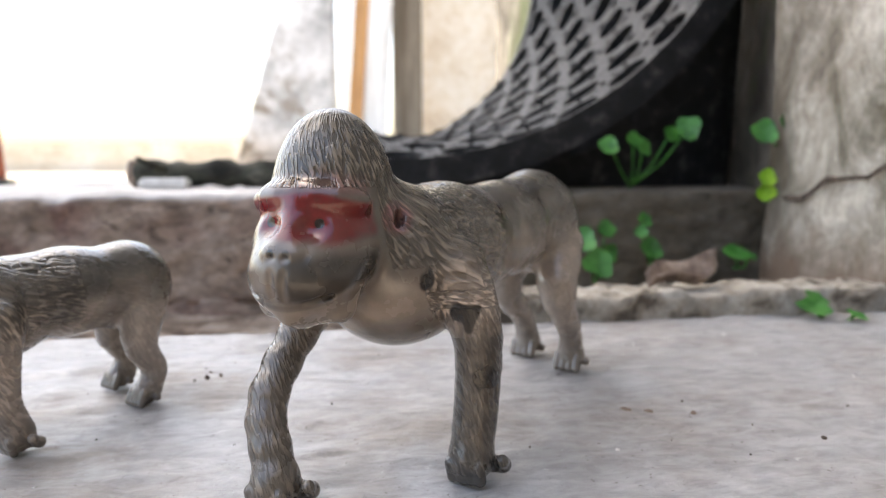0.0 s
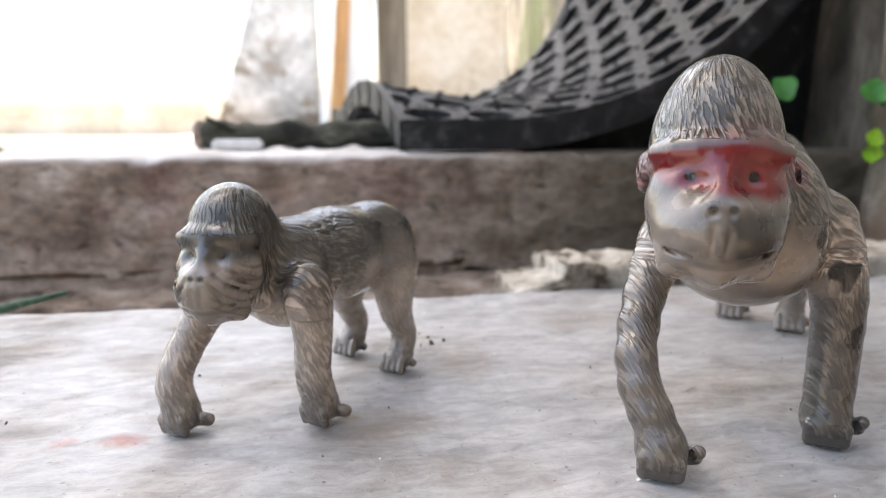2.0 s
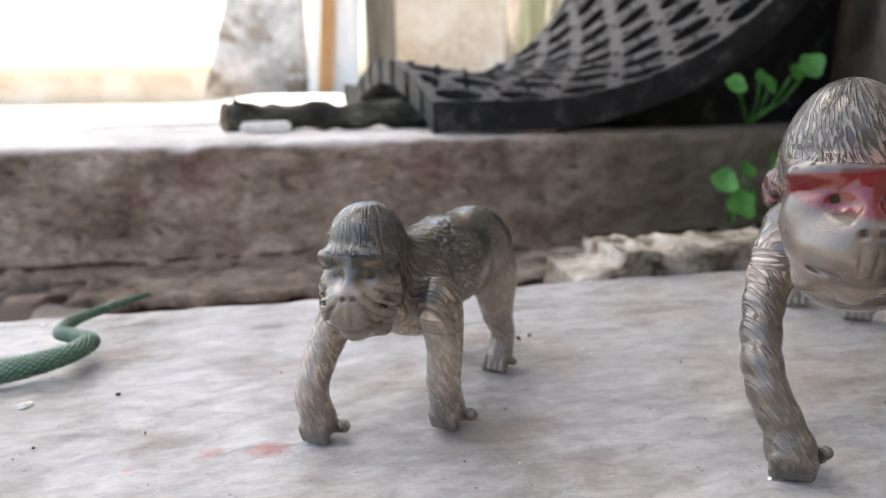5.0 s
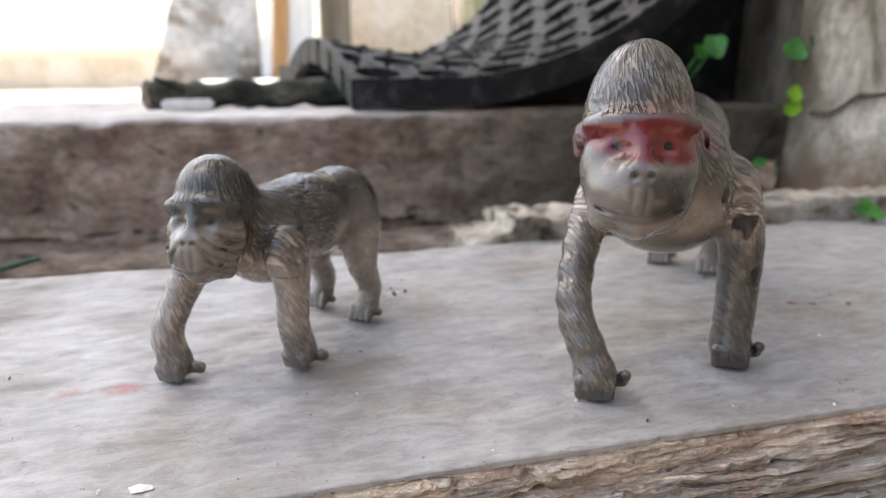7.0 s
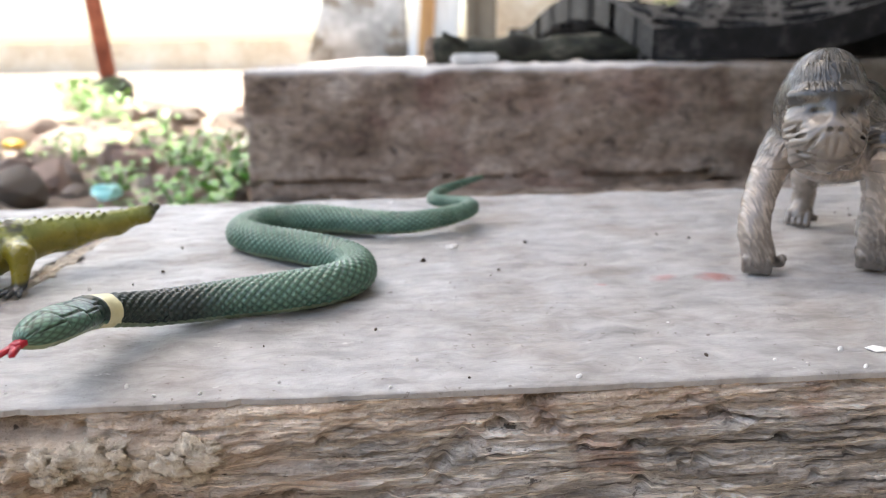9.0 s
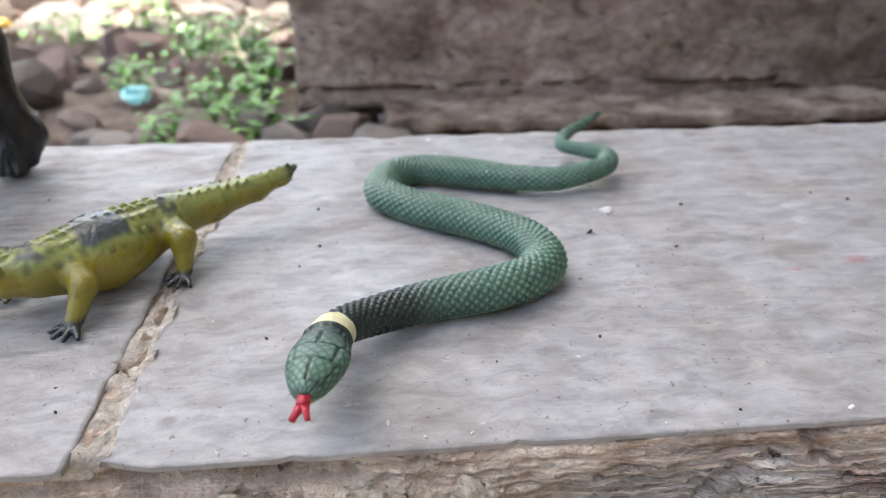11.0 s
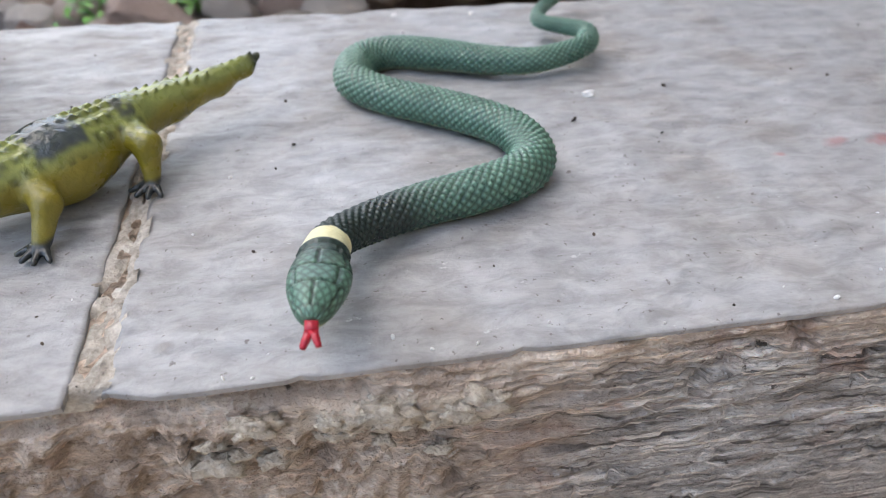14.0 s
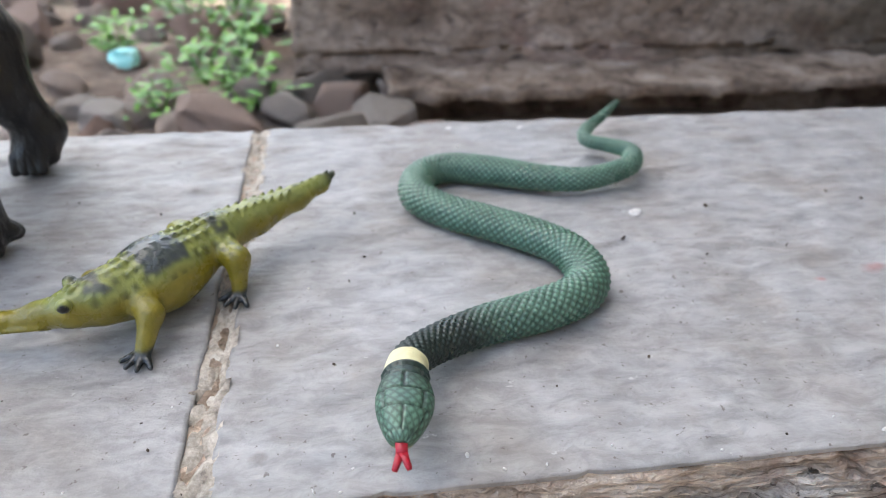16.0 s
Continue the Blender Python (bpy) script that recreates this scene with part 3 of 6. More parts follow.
# ---------------------------------------------------------------- setting
def build_ground():
    """The yard: one sheet of soil that dips beside the steps and runs to the horizon."""
    xs = np.concatenate([np.linspace(-60, -2, 14), np.linspace(-1.8, 1.2, 61), np.linspace(2, 60, 14)])
    ys = np.concatenate([np.linspace(-60, -1.5, 12), np.linspace(-1.2, 2.4, 73), np.linspace(3, 90, 18)])
    verts, faces = [], []
    for y in ys:
        for x in xs:
            z = -0.075 + 0.012 * noise.noise(Vector((x * 6, y * 6, 0))) + 0.006 * noise.noise(Vector((x * 25, y * 25, 3)))
            if y < 0.1:
                z -= 0.16 * min(1, (0.1 - y) / 0.1)
            verts.append((x, y, z))
    w = len(xs)
    for j in range(len(ys) - 1):
        for i in range(w - 1):
            a = j * w + i
            faces.append((a, a + 1, a + w + 1, a + w))
    return tagged(mesh_object("ground", verts, faces, M_soil, None, True), "bare brown yard soil strewn with rubble", "ground", kind="structure")


ground = build_ground()


def build_tile(x0, x1, chip_left=False, chip_right=False):
    """One wood-look floor tile with a rippled top, soft edges and a worn front arris."""
    y0, y1, th = 0.0, 0.2, 0.0017
    xs = np.concatenate([[x0, x0 + 0.0012], np.arange(x0 + 0.004, x1 - 0.003, 0.0030), [x1 - 0.0012, x1]])
    ys = np.concatenate([[y0, y0 + 0.0008], np.arange(y0 + 0.003, y1 - 0.002, 0.0018), [y1 - 0.0012, y1]])
    nx, ny = len(xs), len(ys)
    verts, faces = [], []
    for j, y in enumerate(ys):
        for i, x in enumerate(xs):
            z = 0.0011 * noise.noise(Vector((x * 40, y * 105, 1.0))) + 0.0008 * noise.noise(Vector((x * 85, y * 200, 7.0)))
            z *= min(1.0, 0.12 + y / 0.012)
            rim = min(i, nx - 1 - i, j, ny - 1 - j)
            z -= (0.0004, 0.0001)[rim] if rim < 2 else 0
            yy = y
            if j <= 1:
                yy += 0.00022 * fbm((x * 60, 0, 0), 3) + 0.0002 * noise.noise(Vector((x * 300, 2, 0)))
                bite = noise.noise(Vector((x * 110, 5, 0)))
                if bite > 0.45:
                    yy += 0.0025 * (bite - 0.45) * (2 - j)
                near_joint = abs(x - 0.004)
                if near_joint < 0.009:
                    yy += 0.0022 * (1 - near_joint / 0.009) * (1 - 0.5 * j)
            if j >= ny - 2:
                yy += 0.0012 * fbm((x * 30, 9, 0), 4)
            xx = x
            if i <= 1 or i >= nx - 2:
                xx += 0.0006 * fbm((y * 60, x, 3), 3)
            verts.append((xx + 0.0045 - 0.019 * yy, yy, z))
    for j in range(ny - 1):
        for i in range(nx - 1):
            a = j * nx + i
            faces.append((a, a + 1, a + nx + 1, a + nx))
    loop = [i for i in range(nx)] + [j * nx + nx - 1 for j in range(1, ny)] + [(ny - 1) * nx + i for i in range(nx - 2, -1, -1)] + [j * nx for j in range(ny - 2, 0, -1)]
    base = len(verts)
    verts += [(verts[q][0], verts[q][1], -th) for q in loop]
    k = len(loop)
    for q in range(k):
        faces.append((loop[q], base + q, base + (q + 1) % k, loop[(q + 1) % k]))
    faces.append([base + q for q in range(k)][::-1])
    return verts, faces


step_floor = empty("floor")
tagged(step_floor, "grey wood-look ceramic tiles on a concrete step", "floor", kind="structure")
for tx0, tx1 in ((-0.62, -0.0033), (0.0033, 0.684)):
    v_, f_ = build_tile(tx0, tx1)
    tile = mesh_object("tile", v_, f_, M_tile, step_floor, True)
    for poly in tile.data.polygons:
        if abs(poly.normal.z) < 0.6:
            poly.use_smooth = False


def build_grout():
    verts, faces = [], []
    ny, nx = 90, 9
    for j in range(ny):
        for i in range(nx):
            x, y = -0.0048 + 0.0096 * i / (nx - 1), 0.0035 + 0.196 * j / (ny - 1)
            z = -0.0004 + 0.0017 * fbm((x * 380, y * 230, 2), 4) - 0.0008 * (1 if 0.3 < i / (nx - 1) < 0.7 else 0)
            if x < -0.0015:
                z -= 0.0018 * max(0, 0.4 + noise.noise(Vector((y * 40, 3, 1))))
            verts.append((x + 0.0045 - 0.019 * y, y, z))
    for j in range(ny - 1):
        for i in range(nx - 1):
            a = j * nx + i
            faces.append((a, a + 1, a + nx + 1, a + nx))
    base = len(verts)
    verts += [(-0.0042, 0.0035, -0.0060), (0.0042, 0.0035, -0.0060), (0.0042, 0.1995, -0.0060), (-0.0042, 0.1995, -0.0060)]
    edge = list(range(nx))
    faces.append([base, base + 1] + edge[::-1])
    return mesh_object("grout_line", verts, faces, M_grout, step_floor, True, "crumbling pale grout joint between two tiles")


build_grout()


def build_riser():
    """The step's front: trowelled mortar in drawn-out layers, broken away below the tile edge."""
    xs = np.concatenate([np.arange(-0.42, -0.16, 0.004), np.arange(-0.16, 0.40, 0.0006), np.arange(0.40, 0.70, 0.004)])
    zs = -0.0014 - np.concatenate([np.arange(0, 0.062, 0.00042), np.linspace(0.064, 0.26, 26)])
    nx, nz = len(xs), len(zs)
    X, Z = np.meshgrid(xs, zs)
    D = -0.0014 - Z
    # layers drift a little along the step, and wander
    L = Z - 0.05 * X + 0.0012 * layered(X * 18, Z * 30, 1)
    left = 1 / (1 + np.exp((X - 0.082 - 0.02 * layered(X * 30, Z * 60, 9)) * 140))
    ridge = 1 - np.abs(layered(X * 26, L * 240, 2, 3))
    thin = 1 - np.abs(layered(X * 60, L * 560, 3, 3))
    rank = layered(X * 30, L * 200, 4, 4, 0.6) * 4.0
    flake = (np.floor(rank) + np.clip((rank - np.floor(rank)) * 5, 0, 1)) * 0.0011
    lump = layered(X * 70, Z * 90, 5, 5, 0.6)
    clod = np.clip(layered(X * 150, Z * 210, 6, 4, 0.6), -0.1, 1)
    pit = np.clip(layered(X * 130, Z * 210, 7, 3) - 0.38, 0, 1)
    hole = np.clip(layered(X * 55, Z * 75, 8, 4) - 0.5, 0, 1)
    hairline = 1 - np.abs(layered(X * 110, L * 1050, 15, 2))
    Y = -(1 - 0.6 * left) * (0.0008 * ridge + 0.0011 * thin + 0.0006 * hairline + 0.7 * flake) - 0.0002 * thin * left - (0.0010 + 0.0022 * left) * lump
    Y -= left * 0.0042 * clod * (0.5 + np.exp(-((D - 0.02) / 0.016) ** 2))
    Y -= left * 0.0011 * layered(X * 420, Z * 560, 17, 3, 0.6) + (1 - left) * 0.0004 * layered(X * 300, L * 900, 18, 2)
    Y += pit * 0.011 + hole * 0.012
    # a hollow broken out under the tiles near the joint, and a pale ledge below it
    along = np.exp(-((X - 0.022) / 0.034) ** 4)
    rim = 0.0052 + 0.0022 * layered(X * 70, X * 0, 11, 4)
    hollow = along / (1 + np.exp((D - rim) / 0.00045))
    Y += 0.0062 * hollow * (0.75 + 0.5 * layered(X * 90, Z * 140, 12))
    ledge = np.exp(-((X - 0.064) / 0.022) ** 4) * np.exp(-((D - rim - 0.0036) / 0.0034) ** 4)
    Y -= ledge * (0.0032 + 0.0026 * layered(X * 95, Z * 120, 14, 4, 0.6))
    Y += 0.0016 * np.exp(-(D / 0.0011) ** 2) - 0.05 * D + 0.0012
    verts, faces = np.stack([X, Y, Z], -1).reshape(-1, 3).tolist(), []
    for k in range(nz - 1):
        for i in range(nx - 1):
            a = k * nx + i
            faces.append((a, a + nx, a + nx + 1, a + 1))
    b = len(verts)
    verts += [(xs[0], 0.19, zs[0]), (xs[-1], 0.19, zs[0]), (xs[-1], 0.19, zs[-1]), (xs[0], 0.19, zs[-1])]
    faces.append([b, b + 1] + list(range(nx))[::-1])
    faces.append([b + 2, b + 3] + [(nz - 1) * nx + i for i in range(nx)])
    faces.append([b + 3, b] + [k * nx for k in range(nz)])
    faces.append([b + 1, b + 2] + [k * nx + nx - 1 for k in range(nz - 1, -1, -1)])
    faces.append((b + 1, b, b + 3, b + 2))
    ob = mesh_object("step_riser", verts, faces, M_mortar, None, True)
    rnd = random.Random(5)
    for k in range(40):
        bm = bmesh.new()
        bmesh.ops.create_icosphere(bm, subdivisions=3, radius=1.0)
        r = rnd.uniform(0.0016, 0.0040)
        for v in bm.verts:
            v.co = v.co * (1 + 0.8 * noise.noise(v.co * 1.3 + Vector((k * 7, 0, 0))) + 0.6 * noise.noise(v.co * 3.8 + Vector((0, k * 5, 0))))
            v.co = Vector((v.co.x * r * 1.3, v.co.y * r * 0.6, v.co.z * r * 0.7))
        ch = part("mortar_chunk", bm, M_chunk, ob, "pale broken mortar lump" if k == 0 else "", True)
        if k < 22:
            cx, cz = rnd.gauss(0.062, 0.015), rnd.uniform(-0.0135, -0.0085)
        else:
            cx, cz = rnd.uniform(-0.09, 0.09), rnd.uniform(-0.026, -0.010)
        ch.matrix_world = pose(cx, -0.0038 if k < 22 else -0.0026, cz, rnd.uniform(-20, 20), rnd.uniform(-14, 14), rnd.uniform(-20, 20))
    return tagged(ob, "rough weathered brown-grey mortar step front, broken under the tiles", "step", kind="structure")


build_riser()


# The porch slab behind: a long raised floor that runs to the far pillar.
def slab_drop(x, y, z):
    dz = dx = dy = 0.0
    if z < -0.03:
        dz = 0.022 * max(0, noise.noise(Vector((x * 14, 4, 0)))) + 0.006
    if x < 0.004:
        dx = 0.005 * noise.noise(Vector((y * 20, z * 30, 1))) - 0.042 * max(0, y - 0.45) * min(1, 5.9 - y)
    if y < 0.4125:
        edge = max(0, (z - 0.048) / 0.013)
        dy = 0.005 * edge * edge * (0.7 + 0.9 * noise.noise(Vector((x * 45, 1, 2)))) + 0.0025 * fbm((x * 30, 0, z * 50), 4) - 0.0012
        dz -= 0.0016 * edge * (1 + noise.noise(Vector((x * 60, 4, 2))))
    elif z > 0.055 and y < 0.43:
        dz -= 0.0010 * (1 + noise.noise(Vector((x * 50, 7, 2))))
    return dx, dy, dz


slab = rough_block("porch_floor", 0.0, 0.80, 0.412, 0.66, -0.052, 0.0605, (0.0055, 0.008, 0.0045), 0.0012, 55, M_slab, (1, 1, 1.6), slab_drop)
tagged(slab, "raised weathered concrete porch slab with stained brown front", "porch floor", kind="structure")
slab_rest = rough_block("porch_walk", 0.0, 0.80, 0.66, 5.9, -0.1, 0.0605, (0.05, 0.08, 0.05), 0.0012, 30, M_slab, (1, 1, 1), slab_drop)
tagged(slab_rest, "pale top of the long porch slab", "porch floor", kind="structure")

# Concrete kerb between the tiles and the porch slab.
kerb = rough_block("kerb", 0.372, 0.69, 0.2035, 0.258, -0.05, 0.0115, (0.0045, 0.0045, 0.004), 0.0045, 75, M_kerb, (1, 1, 1),
                   lambda x, y, z: (0.024 * math.exp(-((x - 0.372) / 0.016) ** 2) * (1 if z > 0 else 0), 0.0, (-0.004 * math.exp(-((y - 0.26) / 0.02) ** 2) if z > 0 else 0.0)))
tagged(kerb, "pale crumbling concrete kerb with moss and pits", "kerb", kind="structure")

# Broken bedding mortar in the gap behind the tiles.
bed = rough_block("bedding", 0.066, 0.69, 0.350, 0.425, -0.047, -0.0385, (0.005, 0.005, 0.003), 0.004, 60, M_chunk_bed)
# Recessed fill; the gap's shade is put into its colour.
base_fill = rough_block("bedding_base", 0.062, 0.69, 0.385, 0.425, -0.11, -0.049, (0.008, 0.008, 0.008), 0.006, 45, M_slabside)
tagged(base_fill, "recessed fill under the bedding mortar, coloured dark for gap shade", "mortar", kind="structure")
tagged(bed, "crumbled brown bedding mortar below the porch slab", "mortar", kind="structure")
sub = part("step_core", box_bm(-0.5, 0.69, 0.02, 0.197, -0.26, -0.0024), M_grout)
tagged(sub, "concrete body of the step under the tiles", "step", kind="structure")

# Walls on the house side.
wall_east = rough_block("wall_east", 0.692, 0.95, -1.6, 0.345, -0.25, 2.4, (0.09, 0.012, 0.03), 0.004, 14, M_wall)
tagged(wall_east, "old whitewashed plaster wall, cracked and stained at its foot", "wall", kind="structure")
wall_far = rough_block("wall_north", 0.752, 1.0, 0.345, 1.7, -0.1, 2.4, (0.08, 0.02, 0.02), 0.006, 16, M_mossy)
tagged(wall_far, "dark mossy wall behind the rubber mat", "wall", kind="structure")


def build_crack():
    rnd = random.Random(4)
    bm = bmesh.new()
    prev = None
    y, z = 0.318, 0.058
    pts = []
    while y > -0.05:
        pts.append((y, z))
        y -= rnd.uniform(0.008, 0.016)
        z += rnd.uniform(-0.001, 0.009) * (1.4 if y > 0.27 else 0.7)
    rows = []
    for q, (y, z) in enumerate(pts):
        w = 0.0022 * (1 - 0.6 * q / len(pts)) * rnd.uniform(0.6, 1.3)
        x = 0.6885 + 0.002 * noise.noise(Vector((y * 20, z * 20, 0)))
        rows.append([bm.verts.new((x, y, z - w)), bm.verts.new((x - 0.001, y, z)), bm.verts.new((x, y, z + w))])
    for a, b in zip(rows[:-1], rows[1:]):
        bm.faces.new((a[0], b[0], b[1], a[1]))
        bm.faces.new((a[1], b[1], b[2], a[2]))
    return part("crack", bm, M_dirt, wall_east, "dark crack across the plaster")


build_crack()

# Far end: leaning pillar, planks, post, cream wall, yard wall, and an added shade roof.
def build_pillar():
    bm = box_bm(-0.64, 0.18, 5.5, 6.0, 0.05, 2.6)
    for v in bm.verts:
        t = (v.co.z - 0.05) / 2.55
        if v.co.x < -0.2:
            v.co.x += 0.78 * t
    bmesh.ops.subdivide_edges(bm, edges=bm.edges[:], cuts=7, use_grid_fill=True)
    for v in bm.verts:
        v.co += noise.noise_vector(v.co * 3) * 0.02
    return tagged(part("pillar", bm, M_pillar, None, "", True), "grey concrete porch pillar with a battered side", "pillar", kind="structure")


build_pillar()


def leaning_board(name, x, w, d, top_shift, mat, y, label, height=2.5, thick=0.03):
    bm = box_bm(x, x + w, y, y + thick, 0.062, height, 0.004)
    for v in bm.verts:
        t = (v.co.z - 0.062) / (height - 0.062)
        v.co.x += top_shift * t
        v.co.y += d * t
    ob = part(name, bm, mat)
    return tagged(ob, label, "plank")


leaning_board("plank", 0.175, 0.075, 0.06, 0.19, M_white, 5.38, "white-painted board leaning against the porch pillar")
leaning_board("plank", 0.255, 0.115, 0.10, 0.19, M_orange, 5.36, "orange-brown wooden plank leaning against the pillar")
leaning_board("plank", 0.375, 0.20, 0.06, 0.16, M_white, 5.40, "broad white-painted board leaning against the pillar")
tagged(part("wooden_post", box_bm(0.66, 0.90, 5.45, 5.65, 0.06, 2.5, 0.01, 2), M_darkwood), "dark weathered wooden post on the porch", "post", kind="structure")
tagged(part("wall_back", box_bm(0.9, 4.0, 6.2, 6.4, -0.1, 2.6, 0, 4), M_cream), "pale cream plastered house wall", "wall", kind="structure")
tagged(part("wall_yard", box_bm(-14, 0.6, 10.0, 10.2, -0.1, 0.34, 0, 3), M_cream), "sunlit cream yard wall", "wall", kind="structure")
# Unseen roof, added only to keep the sun off the steps.
def build_shade_roof():
    bm = box_bm(-1.75, 2.5, 0.6, 1.8, 2.4, 2.46)
    over = box_bm(-0.12, 2.5, -0.3, 0.6, 2.4, 2.46)
    me = bpy.data.meshes.new("roof_half")
    over.to_mesh(me)
    over.free()
    bm.from_mesh(me)
    return part("ceiling", bm, M_shade_roof)


# Unseen wall behind the camera, added and kept dark to cut frontal reflections.
tagged(part("south_blocker", box_bm(-0.9, 2.6, -1.35, -1.2, -0.3, 1.0, 0, 3), M_blocker), "unseen dark wall added to cut reflections on the toys", "wall", kind="structure")
tagged(build_shade_roof(), "unseen plain roof added to shade the steps", "ceiling", kind="structure")


def build_rail_post():
    e = empty("fence_post", pose(-1.06, 2.7, -0.075, 0, -3, 0))
    bm = bmesh.new()
    bmesh.ops.create_cone(bm, cap_ends=True, segments=14, radius1=0.032, radius2=0.03, depth=1.6, matrix=Matrix.Translation((0, 0, 0.86)))
    part("pole", bm, M_rust, e, "", True)
    bm = bmesh.new()
    bmesh.ops.create_icosphere(bm, subdivisions=3, radius=0.07)
    for v in bm.verts:
        v.co = Vector((v.co.x * 1.1, v.co.y, v.co.z * 0.8)) * (1 + 0.3 * noise.noise(v.co * 20)) + Vector((0.02, 0, 0.035))
    part("footing", bm, M_bark, e, "dark stone footing", True)
    return tagged(e, "reddish painted fence post on a dark footing", "post")


build_rail_post()


# ---------------------------------------------------------------- rubble and weeds
def stone_mesh(seed):
    bm = bmesh.new()
    bmesh.ops.create_icosphere(bm, subdivisions=2, radius=1.0)
    o = Vector((seed * 7.3, seed * 3.1, seed))
    for v in bm.verts:
        c = v.co.copy()
        v.co = c * (1 + 0.5 * noise.noise(c * 0.9 + o) + 0.3 * noise.noise(c * 2.6 + o))
        for ax in ((1, 0.2, 0.1), (-0.3, 1, 0.2), (0.1, -0.4, 1), (-0.8, -0.5, 0.3)):
            nrm = Vector(ax).normalized()
            d = v.co.dot(nrm) - 0.6
            if d > 0:
                v.co -= nrm * d * 0.85
    me = bpy.data.meshes.new("stone")
    bm.to_mesh(me)
    bm.free()
    me.materials.append(M_rock)
    return me


STONES = [stone_mesh(k + 1) for k in range(10)]


def lay_stone(rnd, x, y, r, zoff=0.0):
    ob = new("stone", rnd.choice(STONES))
    ob.parent = ground
    z = -0.075 + 0.012 * noise.noise(Vector((x * 6, y * 6, 0))) + r * 0.3 + zoff
    ob.matrix_world = Matrix.LocRotScale((x, y, z), Euler((rnd.uniform(-0.5, 0.5), rnd.uniform(-0.5, 0.5), rnd.uniform(0, 6.28))), (r * rnd.uniform(0.9, 1.5), r * rnd.uniform(0.8, 1.2), r * rnd.uniform(0.5, 0.85)))


def scatter_stones():
    rnd = random.Random(11)
    taken = []

    def fits(x, y, r):
        return all((x - a) ** 2 + (y - b) ** 2 > (0.8 * (r + c)) ** 2 for a, b, c in taken)

    spots = 0
    tries = 0
    while spots < 235 and tries < 6000:
        tries += 1
        x = rnd.uniform(-1.0, -0.015)
        y = 0.23 + abs(rnd.gauss(0, 0.5))
        if y > 1.9:
            continue
        if rnd.random() < 0.25:
            x, y = rnd.uniform(-0.35, 0.09), rnd.uniform(0.235, 0.40)
        r = rnd.uniform(0.012, 0.036) * (1 + 0.4 * y)
        if x > -0.02 and y > 0.37 - r * 0.5:
            continue
        if x > 0.07 - r or y < 0.215 + r * 1.2 or not fits(x, y, r):
            continue
        taken.append((x, y, r))
        lay_stone(rnd, x, y, r)
        spots += 1
    for x, y, r in ((0.02, 0.30, 0.034), (0.066, 0.345, 0.03), (0.0, 0.365, 0.026), (-0.045, 0.335, 0.036), (0.045, 0.255, 0.022), (0.035, 0.378, 0.03), (0.01, 0.40, 0.028), (-0.03, 0.39, 0.03), (0.09, 0.315, 0.024)):
        lay_stone(rnd, x, y, r * 0.8, 0.016)


scatter_stones()


def blade_leaf(bm, root, tip, width, up, fold=0.15):
    """One small pointed leaf from root to tip, four segments long, slightly folded."""
    root, tip, up = Vector(root), Vector(tip), Vector(up)
    ax = tip - root
    side = ax.cross(up).normalized()
    nrm = side.cross(ax).normalized()
    rows = []
    for t, w in ((0, 0.08), (0.25, 0.75), (0.5, 1.0), (0.78, 0.66), (1.0, 0.03)):
        c = root + ax * t + nrm * (0.18 * ax.length * t * (1 - t))
        rows.append([bm.verts.new(c - side * width * w + nrm * width * fold * w), bm.verts.new(c), bm.verts.new(c + side * width * w + nrm * width * fold * w)])
    for a, b in zip(rows[:-1], rows[1:]):
        bm.faces.new((a[0], a[1], b[1], b[0]))
        bm.faces.new((a[1], a[2], b[2], b[1]))


def weed(x, y, size, count, seed, z=-0.07):
    rnd = random.Random(seed)
    bm = bmesh.new()
    for k in range(count):
        a = rnd.uniform(0, 6.28)
        ro = Vector((rnd.gauss(0, 0.3) * size, rnd.gauss(0, 0.3) * size, rnd.uniform(0.1, 0.75) * size))
        ln = size * rnd.uniform(0.16, 0.32)
        tip = ro + Vector((math.cos(a), math.sin(a), rnd.uniform(-0.3, 0.6))) * ln
        blade_leaf(bm, ro, tip, ln * rnd.uniform(0.22, 0.34), (0, 0, 1))
    e = empty("weed", pose(x, y, z))
    lf = part("foliage", bm, M_weed, e)
    lf["kind"] = "stuff"
    bm = bmesh.new()
    for k in range(5):
        a = k * 1.3 + seed
        top = Vector((math.cos(a) * 0.35 * size, math.sin(a) * 0.35 * size, 0.7 * size))
        bmesh.ops.create_cone(bm, cap_ends=True, segments=6, radius1=0.02 * size, radius2=0.012 * size, depth=top.length, matrix=Matrix.Translation(top / 2) @ top.to_track_quat("Z", "Y").to_matrix().to_4x4())
    part("stem", bm, M_weed, e)
    return tagged(e, "bright green leafy weed among the rubble", "weed", "weeds in the yard")


for q, (wx, wy, ws) in enumerate(((-0.08, 0.47, 0.06), (-0.055, 0.555, 0.075), (-0.12, 0.62, 0.07), (-0.03, 0.40, 0.035), (-0.24, 0.86, 0.09), (-0.33, 0.80, 0.07), (-0.16, 0.78, 0.07),
                                  (-0.6, 1.5, 0.12), (-0.75, 1.75, 0.14), (-0.5, 1.35, 0.10), (-0.95, 2.2, 0.15), (-0.09, 0.72, 0.08), (-0.028, 0.375, 0.055), (-0.05, 0.43, 0.06), (-0.10, 0.40, 0.045), (-0.17, 0.56, 0.06))):
    weed(wx, wy, ws * 0.85, 70, q + 3)


